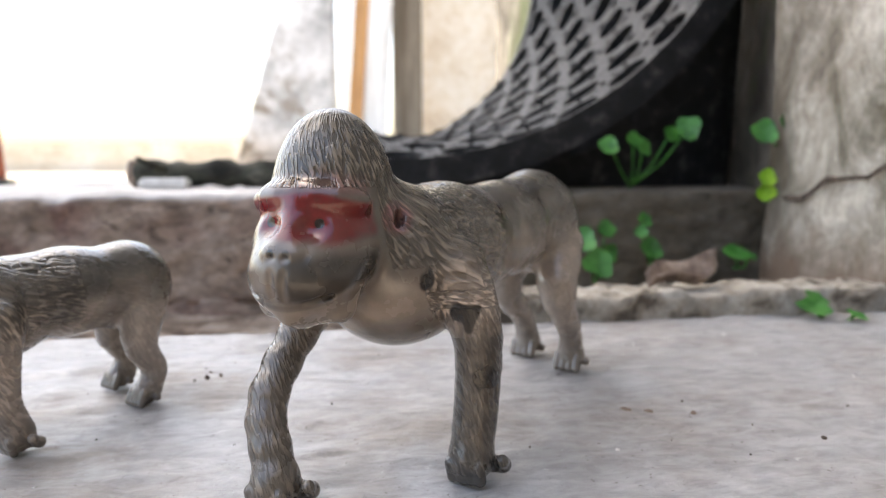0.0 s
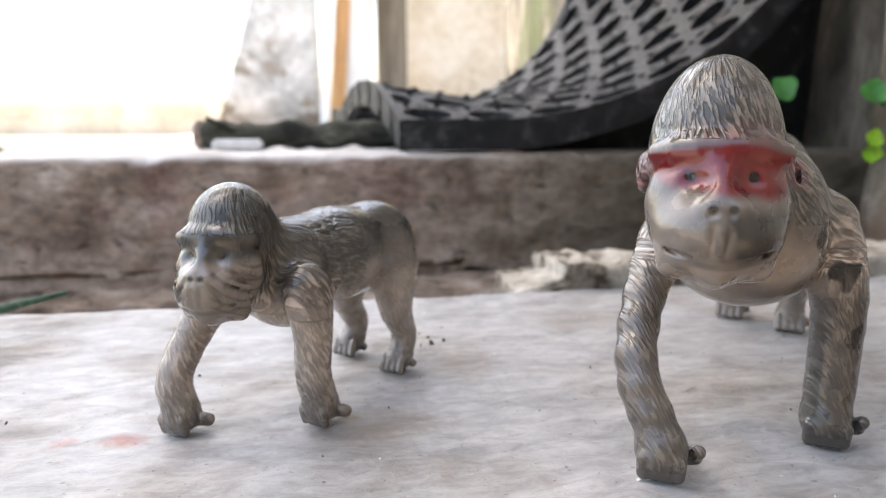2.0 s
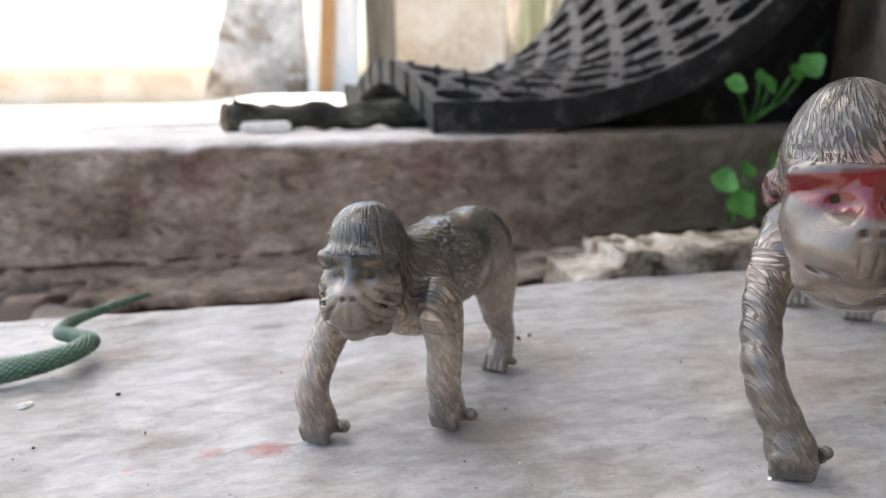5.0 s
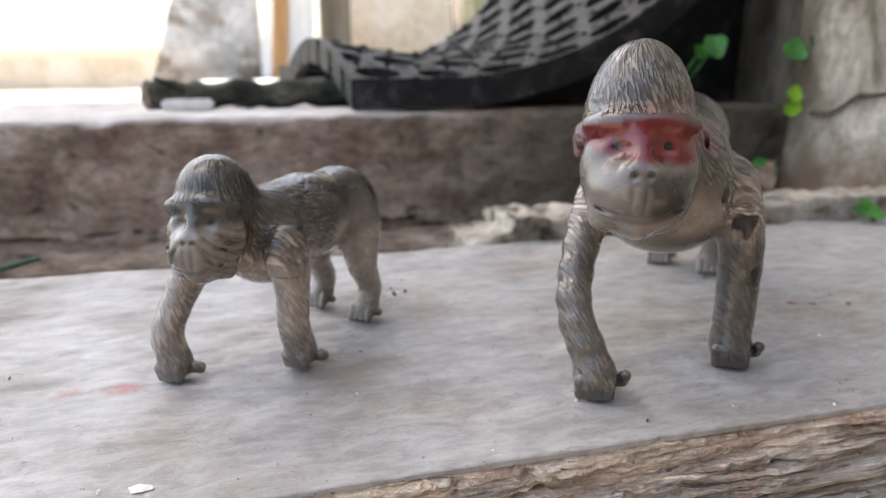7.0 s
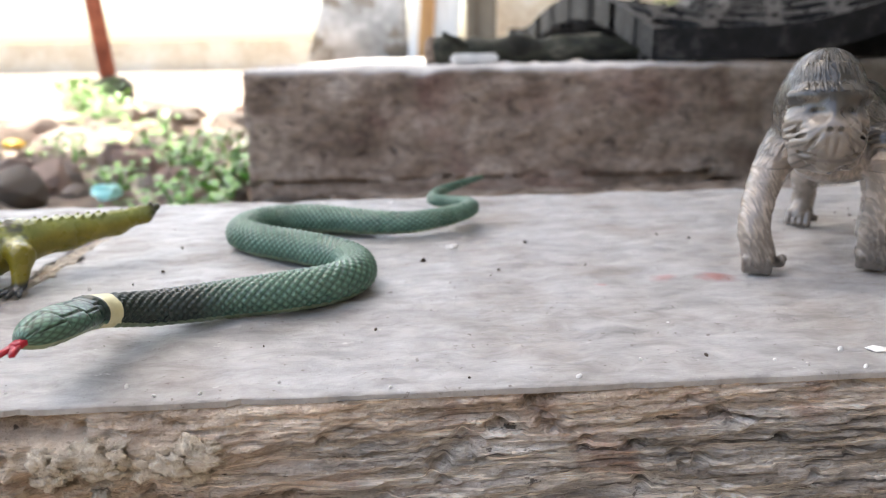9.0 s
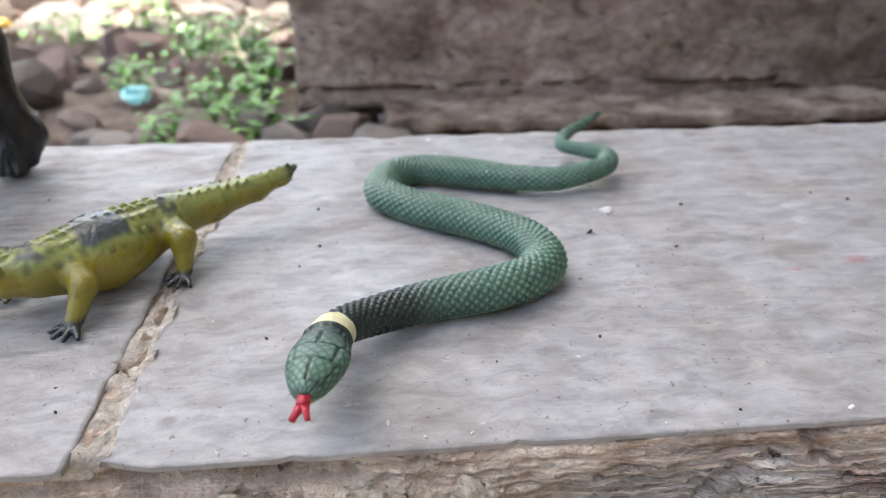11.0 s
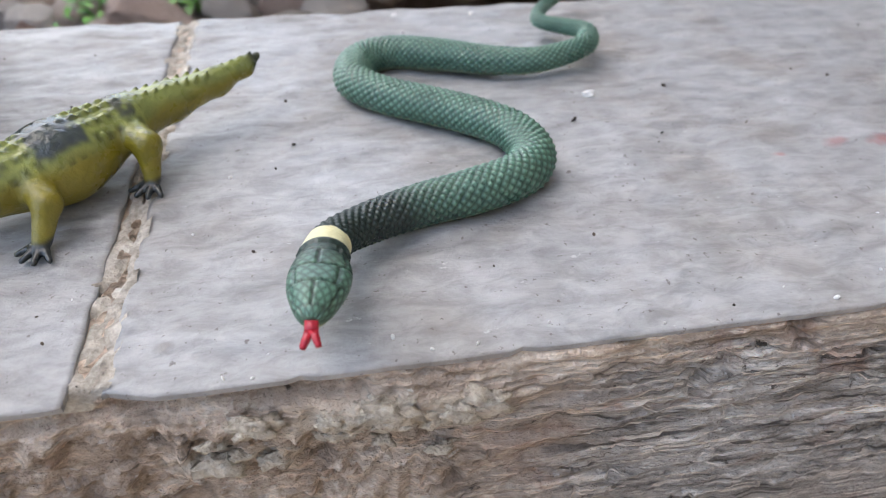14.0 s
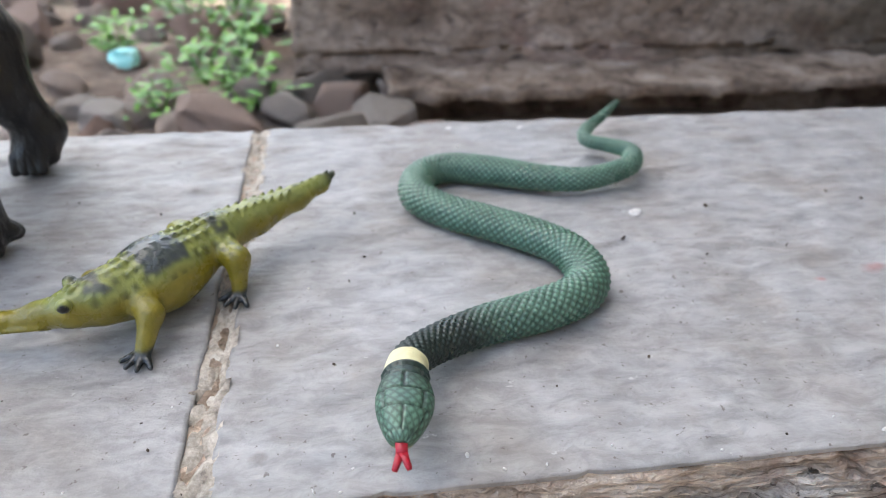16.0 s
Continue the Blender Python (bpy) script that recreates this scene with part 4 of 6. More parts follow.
# ---------------------------------------------------------------- small plants by the wall
def round_leaf(bm, c, r, nrm, turn):
    """A lobed round leaf with a shallow cup, lying across nrm."""
    rot = Vector(nrm).normalized().to_track_quat("Z", "Y").to_matrix() @ Matrix.Rotation(turn, 3, "Z")
    mid = bm.verts.new(c)
    rings = []
    for f in (0.55, 1.0):
        ring = []
        for k in range(18):
            a = 2 * math.pi * k / 18
            rad = r * f * (1 - 0.42 * max(0, math.cos(a)) ** 8 + 0.07 * math.cos(5 * a) + 0.05 * math.sin(3 * a + turn))
            ring.append(bm.verts.new(Vector(c) + rot @ Vector((rad * math.cos(a), rad * math.sin(a) * 0.92, 0.16 * r * f * f + 0.05 * r * math.cos(5 * a) * f))))
        rings.append(ring)
    for k in range(18):
        j = (k + 1) % 18
        bm.faces.new((mid, rings[0][k], rings[0][j]))
        bm.faces.new((rings[0][k], rings[1][k], rings[1][j], rings[0][j]))


def wall_plant(root, leaves, label, mat):
    e = empty("wall_plant", Matrix.Translation(root))
    for q, (p, r, nrm) in enumerate(leaves):
        c = Vector(p) - Vector(root)
        bm = bmesh.new()
        round_leaf(bm, c, r * 0.86, nrm, q * 1.9 + 0.4)
        part("leaf", bm, mat, e, "", True)
        bm = bmesh.new()
        pts = [Vector((0, 0, 0)), c * 0.5 + Vector((0, -0.004, -0.004)), c]
        for a, b in zip(pts[:-1], pts[1:]):
            d = b - a
            if d.length > 1e-4:
                bmesh.ops.create_cone(bm, cap_ends=True, segments=6, radius1=0.0011, radius2=0.0008, depth=d.length, matrix=Matrix.Translation((a + b) / 2) @ d.to_track_quat("Z", "Y").to_matrix().to_4x4())
        if len(bm.verts):
            part("stem", bm, mat, e, "", True)
        else:
            bm.free()
    return tagged(e, label, "plant")


wall_plant((0.612, 0.42, 0.062), [((0.585, 0.40, 0.098), 0.011, (-0.2, -0.8, 0.5)), ((0.603, 0.395, 0.103), 0.010, (0.2, -0.8, 0.6)), ((0.612, 0.395, 0.096), 0.009, (0.3, -0.9, 0.2)), ((0.655, 0.40, 0.112), 0.014, (-0.3, -0.8, 0.4)), ((0.638, 0.40, 0.108), 0.010, (0.3, -0.9, 0.4))], "small green herb growing from the dark wall foot", M_leaf)
wall_plant((0.700, 0.345, 0.095), [((0.682, 0.335, 0.107), 0.0125, (-0.3, -0.9, 0.4)), ((0.697, 0.332, 0.115), 0.010, (0.1, -0.9, 0.3))], "small green seedling rooted in a wall crack", M_leaf)
wall_plant((0.700, 0.345, 0.060), [((0.685, 0.333, 0.073), 0.0085, (-0.2, -1, 0.2)), ((0.684, 0.334, 0.062), 0.0095, (-0.2, -1, 0.1))], "yellow-green seedling rooted in a wall crack", M_leafy)
wall_plant((0.560, 0.36, -0.01), [((0.546, 0.345, 0.026), 0.013, (-0.3, -0.8, 0.5)), ((0.562, 0.345, 0.034), 0.010, (0.2, -0.8, 0.6)), ((0.553, 0.335, 0.008), 0.015, (0, -0.9, 0.5)), ((0.566, 0.342, 0.016), 0.009, (0.4, -0.9, 0.3))], "green herb with round leaves behind the kerb", M_leaf)
wall_plant((0.612, 0.37, -0.005), [((0.607, 0.36, 0.016), 0.012, (0.1, -0.9, 0.5)), ((0.597, 0.36, 0.030), 0.007, (-0.2, -0.9, 0.5)), ((0.602, 0.365, 0.038), 0.008, (0.2, -0.8, 0.5))], "green herb with round leaves behind the kerb", M_leaf)
wall_plant((0.672, 0.35, 0.0), [((0.664, 0.335, 0.014), 0.013, (0, -0.5, 0.9)), ((0.676, 0.338, 0.012), 0.008, (0.3, -0.5, 0.9))], "low green seedling at the wall foot", M_leaf)
wall_plant((0.632, 0.196, 0.0), [((0.622, 0.188, 0.006), 0.011, (-0.1, -0.35, 1)), ((0.640, 0.180, 0.003), 0.007, (0.2, -0.3, 1)), ((0.628, 0.196, 0.009), 0.008, (0.2, -0.5, 1))], "flat green seedling between tile and kerb", M_leaf)


def dead_leaf():
    bm = bmesh.new()
    n = 9
    grid = []
    for i in range(n):
        u = i / (n - 1)
        w = 0.016 * math.sin(math.pi * min(1, u * 0.9 + 0.08)) ** 0.8
        row = []
        for j in range(7):
            s = j / 3 - 1
            row.append(bm.verts.new((-0.03 + 0.06 * u, w * s, 0.010 * s * s + 0.004 * math.sin(u * 7) + (0.010 * u * u if s > 0 else 0))))
        grid.append(row)
    for i in range(n - 1):
        for j in range(6):
            bm.faces.new((grid[i][j], grid[i + 1][j], grid[i + 1][j + 1], grid[i][j + 1]))
    ob = part("dead_leaf", bm, M_deadleaf, None, "", True)
    so = ob.modifiers.new("thick", "SOLIDIFY")
    so.thickness = 0.0006
    ob.matrix_world = pose(0.568, 0.232, 0.0140, 8, -5, 12) @ Matrix.Scale(0.8, 4)
    return tagged(ob, "curled brown dead leaf on the kerb", "leaf")


dead_leaf()


# ---------------------------------------------------------------- rubber ring mat, stick and chip on the porch slab
def mat_point(u, v, w):
    """u: metres along the bend, v: 0 front to 1 back, w: 0 top to 1 underside."""
    x0 = 0.335 - 0.055 * v
    flat = 0.07 + 0.02 * v
    R = 0.33 - 0.08 * v
    zb = 0.0855 + 0.035 * math.sin(math.pi * min(1, v * 1.25)) * max(0, 1 - u / 0.22) + 0.018 * v
    th = 0.023
    if u < flat:
        p, nrm = Vector((x0 + u, 0, zb)), Vector((0, 0, 1))
    else:
        a = min((u - flat) / R, radians(78))
        rest = u - flat - a * R
        p = Vector((x0 + flat + R * math.sin(a) + rest * math.cos(a), 0, zb + R * (1 - math.cos(a)) + rest * math.sin(a)))
        nrm = Vector((-math.sin(a), 0, math.cos(a)))
    p.y = 0.432 + 0.42 * v - 0.02 * math.sin(u * 6)
    return p - nrm * th * w


def build_mat():
    L, Wd = 0.62, 0.42
    cu, cv = 0.054, 0.042
    nu, nv = int(L / cu), int(Wd / cv)
    def vtx(u, v, w):
        key = (round(u, 5), round(v, 5), w)
        if key not in cache:
            cache[key] = len(verts)
            verts.append(mat_point(u, v / Wd, w))
        return cache[key]

    seg = 16
    e = empty("rubber_mat", pose(0, 0, 0))
    for j in range(nv):
        verts, faces, cache = [], [], {}
        shift = 0.5 * cu if j % 2 else 0.0
        for i in range(-1, nu + 1):
            u0, u1 = i * cu + shift, (i + 1) * cu + shift
            u0, u1 = max(0, u0), min(nu * cu, u1)
            if u1 - u0 < 1e-4:
                continue
            v0, v1 = j * cv, (j + 1) * cv
            cx, cy = (u0 + u1) / 2, (v0 + v1) / 2
            hx, hy = (u1 - u0) / 2, (v1 - v0) / 2
            inner, outer = [], []
            for k in range(seg):
                a = 2 * math.pi * (k + 0.5) / seg
                c, s = math.cos(a), math.sin(a)
                inner.append((cx + hx * 0.74 * c, cy + hy * 0.70 * s))
                q = max(abs(c), abs(s))
                outer.append((cx + hx * c / q, cy + hy * s / q))
            for k in range(seg):
                m = (k + 1) % seg
                for w in (0, 1):
                    f = [vtx(*inner[k], w), vtx(*outer[k], w), vtx(*outer[m], w), vtx(*inner[m], w)]
                    faces.append(f if w == 0 else f[::-1])
                faces.append([vtx(*inner[k], 1), vtx(*inner[k], 0), vtx(*inner[m], 0), vtx(*inner[m], 1)])
                for ax, lim in ((0, 0.0), (0, nu * cu), (1, 0.0), (1, nv * cv)):
                    if abs(outer[k][ax] - lim) < 1e-6 and abs(outer[m][ax] - lim) < 1e-6:
                        faces.append([vtx(*outer[k], 0), vtx(*outer[k], 1), vtx(*outer[m], 1), vtx(*outer[m], 0)])
        mesh_object("ring_strip", verts, faces, M_rubber, e)
    # Hidden sheet below the back edge, added to block light under the mat.
    vs, fs = [], []
    for k in range(31):
        a = mat_point(0.02 * k, 1.0, 0.5)
        vs += [a, Vector((a.x, a.y + 0.012, 0.5 * (a.z + 0.06))), Vector((a.x, a.y - 0.004, 0.0615)), Vector((a.x, a.y - 0.024, 0.0615)), Vector((a.x, a.y - 0.010, 0.5 * (a.z + 0.06))), Vector((a.x, a.y - 0.016, a.z))]
    for k in range(30):
        for c in range(6):
            fs.append((6 * k + c, 6 * k + (c + 1) % 6, 6 * k + 6 + (c + 1) % 6, 6 * k + 6 + c))
    fs += [tuple(range(6))[::-1], tuple(180 + c for c in range(6))]
    mesh_object("light_block_back", vs, fs, M_rubber, e)
    # Black sheet added to stand for the shade below the front rim.
    vs, fs = [], []
    for k in range(28):
        a = mat_point(0.012 + 0.02 * k, 0.10, 0.6)
        vs += [a, Vector((a.x, a.y - 0.006, 0.5 * (a.z + 0.06))), Vector((a.x, a.y + 0.004, 0.0612)), Vector((a.x, a.y + 0.020, 0.0612)), Vector((a.x, a.y + 0.010, 0.5 * (a.z + 0.06))), Vector((a.x, a.y + 0.014, a.z))]
    for k in range(27):
        for c in range(6):
            fs.append((6 * k + c, 6 * k + (c + 1) % 6, 6 * k + 6 + (c + 1) % 6, 6 * k + 6 + c))
    fs += [tuple(range(6))[::-1], tuple(162 + c for c in range(6))]
    mesh_object("shade_sheet_front", vs, fs, M_rubber, e)
    # raised studs between the rings
    bm = bmesh.new()
    for j in range(nv + 1):
        for i in range(2 * nu):
            u, v = (i + 0.5 * (j % 2)) * cu / 2, min(max(j * cv, 0.004), nv * cv - 0.004)
            if u < 0.004 or u > nu * cu - 0.004:
                continue
            p, q = mat_point(u, v / Wd, -0.10), mat_point(u, v / Wd, 0.3)
            d = p - q
            bmesh.ops.create_cone(bm, cap_ends=True, segments=8, radius1=0.0036, radius2=0.0028, depth=d.length, matrix=Matrix.Translation((p + q) / 2) @ d.to_track_quat("Z", "Y").to_matrix().to_4x4())
    st = part("studs", bm, M_rubber, e)
    st["kind"] = "stuff"
    # rim bead along the front and the left edge
    for nm, run in (("front_rim", [(0.002 + 0.60 * k / 40, 0.002) for k in range(41)]), ("side_rim", [(0.002, Wd * k / 24) for k in range(25)])):
        vs, fs = [], []
        for k, (u, v) in enumerate(run):
            a = mat_point(u, v / Wd, -0.06)
            b = mat_point(u, v / Wd, 1.03)
            off = Vector((0, -0.0035, 0)) if nm == "front_rim" else Vector((-0.0035, 0, 0))
            vs += [a + off, b + off, b - off, a - off]
        for k in range(len(run) - 1):
            for c in range(4):
                if nm == "side_rim" and c != 3 and k % 3 == 1:
                    continue
                fs.append((4 * k + c, 4 * k + (c + 1) % 4, 4 * k + 4 + (c + 1) % 4, 4 * k + 4 + c))
        fs += [(3, 2, 1, 0), tuple(4 * (len(run) - 1) + c for c in range(4))]
        mesh_object(nm, vs, fs, M_rubber, e)
    return tagged(e, "black rubber ring mat curling up against the wall", "rubber mat")


build_mat()


def tube(pts, radii, seg=14, seed=0, rough=0.0):
    verts, faces = [], []
    for k, p in enumerate(pts):
        a = Vector(pts[max(0, k - 1)])
        b = Vector(pts[min(len(pts) - 1, k + 1)])
        q = (b - a).to_track_quat("Z", "Y").to_matrix()
        for s in range(seg):
            t = 2 * math.pi * s / seg
            r = radii[k] * (1 + rough * noise.noise(Vector((math.cos(t) * 2, math.sin(t) * 2, k * 0.7 + seed))))
            verts.append(Vector(p) + q @ Vector((r * math.cos(t), r * math.sin(t), 0)))
    for k in range(len(pts) - 1):
        for s in range(seg):
            n = (s + 1) % seg
            faces.append((k * seg + s, k * seg + n, (k + 1) * seg + n, (k + 1) * seg + s))
    faces.append(list(range(seg))[::-1])
    faces.append([(len(pts) - 1) * seg + s for s in range(seg)])
    return verts, faces


stick = empty("stick", pose(0, 0, 0))
v_, f_ = tube([(0.158 + 0.010 * k, 0.555 - 0.0012 * k, 0.0735 + 0.0015 * math.sin(k)) for k in range(30)], [0.0125 + 0.002 * math.sin(k * 1.7) for k in range(30)], 16, 2, 0.35)
mesh_object("stem", v_, f_, M_bark, stick, True)
v_, f_ = tube([(0.190 - 0.004 * k, 0.545 - 0.003 * k, 0.076 + 0.0022 * k) for k in range(7)], [0.0045 - 0.0004 * k for k in range(7)], 10, 5, 0.4)
mesh_object("twig_stub", v_, f_, M_bark, stick, True)
v_, f_ = tube([(0.149 + 0.004 * k, 0.556, 0.0735) for k in range(4)], [0.0085, 0.0135, 0.0145, 0.012], 14, 7, 0.5)
mesh_object("broken_end", v_, f_, M_deadleaf, stick, True, "splintered pale brown broken end")
tagged(stick, "dark mossy stick lying under the rubber mat", "stick")
tagged(part("plaster_chip", box_bm(0.172, 0.216, 0.505, 0.525, 0.0605, 0.0705, 0.0025, 2), M_chip), "flat white plaster chip beside the stick", "plaster chip")


# ---------------------------------------------------------------- toy figures
GREY, PALE, DARK, RED = np.array((0.080, 0.071, 0.061)), np.array((0.265, 0.225, 0.193)), np.array((0.018, 0.017, 0.016)), np.array((0.115, 0.0002, 0.006))


def rotz(p, c, deg):
    a = radians(deg)
    x, y = p[0] - c[0], p[1] - c[1]
    return (c[0] + x * math.cos(a) - y * math.sin(a), c[1] + x * math.sin(a) + y * math.cos(a), p[2])


def ape_head(s, c, k, turn, ears=True, crest=0.012):
    """Crown, brow, muzzle, nose and ears round c, the head's middle; k scales it, turn swings the face."""
    def P(x, y, z):
        return rotz((c[0] + x * k, c[1] + y * k, c[2] + z * k), c, turn)
    s.ball(P(0, 0.002, 0.003), (0.0146 * k, 0.0160 * k, 0.0165 * k), 0.004 * k, turn, -12)
    s.ball(P(0, 0.002, crest), (0.0110 * k, 0.0125 * k, 0.0125 * k), 0.005 * k, turn, -12)
    s.ball(P(0, -0.008, -0.008), (0.0148 * k, 0.0115 * k, 0.0135 * k), 0.004 * k, turn)
    s.ball(P(0, -0.0135, -0.0140), (0.0128 * k, 0.0092 * k, 0.0092 * k), 0.004 * k, turn)
    s.limb(P(-0.0085, -0.0120, -0.0205), P(0.0085, -0.0120, -0.0205), 0.0032 * k, 0.0032 * k, 0.003 * k)
    s.limb(P(0, -0.0150, -0.0215), P(0, -0.0185, -0.0205), 0.0034 * k, 0.0030 * k, 0.003 * k)
    brow = [P(x, -0.0132 + 26.0 * x * x, 0.0044 - 8.0 * x * x) for x in np.linspace(-0.0125, 0.0125, 7)]
    for a, b in zip(brow[:-1], brow[1:]):
        s.limb(a, b, 0.0021 * k, 0.0021 * k, 0.0035 * k)
    s.ball(P(0, -0.0165, -0.0122), (0.0100 * k, 0.0076 * k, 0.0082 * k), 0.003 * k, turn)
    s.limb(P(0, -0.0150, 0.0005), P(0, -0.0186, -0.0066), 0.0022 * k, 0.0036 * k, 0.003 * k)
    for sx in (-1, 1):
        s.ball(P(sx * 0.0064, -0.0200, -0.0014), (0.0044 * k, 0.0040 * k, 0.0030 * k), 0.0014 * k, cut=True)
        s.ball(P(sx * 0.0019, -0.0236, -0.0078), (0.0013 * k, 0.0016 * k, 0.0010 * k), 0.0005 * k, cut=True)
        s.ball(P(sx * 0.0024, -0.0212, -0.0074), (0.0026 * k, 0.0018 * k, 0.0020 * k), 0.0012 * k)
        if not ears:
            continue
        s.ball(P(sx * 0.0150, 0.0025, -0.002), (0.0022 * k, 0.0036 * k, 0.0048 * k), 0.0012 * k, turn)
        s.ball(P(sx * 0.0172, 0.0015, -0.002), (0.0010 * k, 0.0018 * k, 0.0028 * k), 0.0008 * k, turn, cut=True)
    mouth = [P(0.0108 * math.sin(a), -0.0138 - 0.0098 * math.cos(a), -0.0186 + 0.003 * math.sin(a) ** 2) for a in np.linspace(-1.1, 1.1, 9)]
    for a, b in zip(mouth[:-1], mouth[1:]):
        s.limb(a, b, 0.0008 * k, 0.0008 * k, 0.0006 * k, cut=True)
    for o in (-0.0017, 0.0017):
        s.limb(P(o, -0.0244, -0.0110), P(o * 0.8, -0.0240, -0.0172), 0.0007 * k, 0.0007 * k, 0.0008 * k, cut=True)
    if not ears:
        for sx in (-1, 1):
            for o in (0.0, 0.0028, 0.0056):
                s.limb(P(sx * 0.0090, -0.0200, -0.0046 - o), P(sx * 0.0142, -0.0105, -0.0086 - o), 0.0006 * k, 0.0005 * k, 0.0010 * k, cut=True)
            s.limb(P(sx * 0.0095, -0.0185, -0.0030), P(sx * 0.0120, -0.0130, -0.0130), 0.0007 * k, 0.0007 * k, 0.0008 * k, cut=True)
            s.limb(P(sx * 0.0040, -0.0235, -0.0080), P(sx * 0.0078, -0.0215, -0.0150), 0.0007 * k, 0.0007 * k, 0.0008 * k, cut=True)
    return P


def bend(pts, radii, count=9):
    """A smooth run of points and radii through the joints of a limb."""
    A = np.array([tuple(p) + (r,) for p, r in zip(pts, radii)])
    A = np.vstack([2 * A[0] - A[1], A, 2 * A[-1] - A[-2]])
    out = []
    for q in np.linspace(0, len(pts) - 1, count):
        i = min(int(q), len(pts) - 2)
        f = q - i
        p0, p1, p2, p3 = A[i:i + 4]
        out.append(0.5 * (2 * p1 + (p2 - p0) * f + (2 * p0 - 5 * p1 + 4 * p2 - p3) * f * f + (3 * p1 - p0 - 3 * p2 + p3) * f ** 3))
    return [tuple(p[:3]) for p in out], [float(p[3]) for p in out]


def ape_arm(s, pts, radii, k, swing=0.0):
    """An arm that ends in a closed fist set on its knuckles, with a curled thumb on the inner side."""
    pts, radii = bend(pts, radii)
    s.path(pts, radii, 0.0025 * k)
    x, y, z = pts[-1]
    def Q(a, b, c):
        return rotz((x + a * k, y + b * k, c * k), (x, y), swing)
    s.ball(Q(0, -0.0004, 0.0062), (0.0060 * k, 0.0066 * k, 0.0062 * k), 0.003 * k, swing)
    for q in range(4):
        o = (q - 1.5) * 0.0027
        s.limb(Q(o, -0.0050, 0.0062), Q(o * 0.95, -0.0038, 0.0020), 0.0017 * k, 0.0017 * k, 0.0009 * k)
    s.limb(Q(0.0040, 0.0030, 0.0040), Q(0.0078, 0.0034, 0.0042), 0.0024 * k, 0.0022 * k, 0.0012 * k)
    s.limb(Q(0.0078, 0.0034, 0.0042), Q(0.0086, 0.0006, 0.0066), 0.0021 * k, 0.0017 * k, 0.0007 * k)


def ape_limb(s, pts, radii, hand, k, toes_turn=0.0, fingers=4):
    """An arm or leg that ends in a small fist with bent knuckles and a thumb stub."""
    pts, radii = bend(pts, radii)
    s.path(pts, radii, 0.0025 * k)
    x, y, z = pts[-1]
    s.ball((x, y - 0.0012 * k, 0.0056 * k), (0.0058 * k, 0.0066 * k, 0.0056 * k), 0.003 * k, toes_turn)
    for q in range(fingers):
        o = (q - (fingers - 1) / 2) * 0.0028 * k
        a, b = rotz((x + o, y - 0.0052 * k, 0.0066 * k), (x, y), toes_turn), rotz((x + o * 1.05, y - hand * 0.80, 0.0021 * k), (x, y), toes_turn)
        s.limb(a, b, 0.0018 * k, 0.0017 * k, 0.0006 * k)
    th = rotz((x + 0.0068 * k, y - 0.001 * k, 0.0040 * k), (x, y), toes_turn)
    s.limb((x, y, 0.005 * k), th, 0.0022 * k, 0.0018 * k, 0.001 * k)


def hair_flow(V, head, weight):
    """Across and along the moulded hair, in strokes, and how deep it is; it falls from the crown and wraps the shoulders."""
    x, y, z = V[:, 0], V[:, 1], V[:, 2]
    ang = np.arctan2(x - head[0], head[1] + 0.004 - y)
    low = z < head[2] * 0.66
    on = (y < head[1] + 0.018) & (z > head[2] - 0.020)
    u = np.where(on, ang * 12.5 + (z - head[2]) * 230, np.where(low, (x * 0.8 + y * 0.6) / 0.0013 + z * 260, z / 0.00135 + y * 190))
    v = np.where(on, (z - head[2]) / 0.0014, np.where(low, z / 0.0014, (x * 0.8 + y) / 0.0014))
    return np.stack([u, v, weight(x, y, z)], 1)


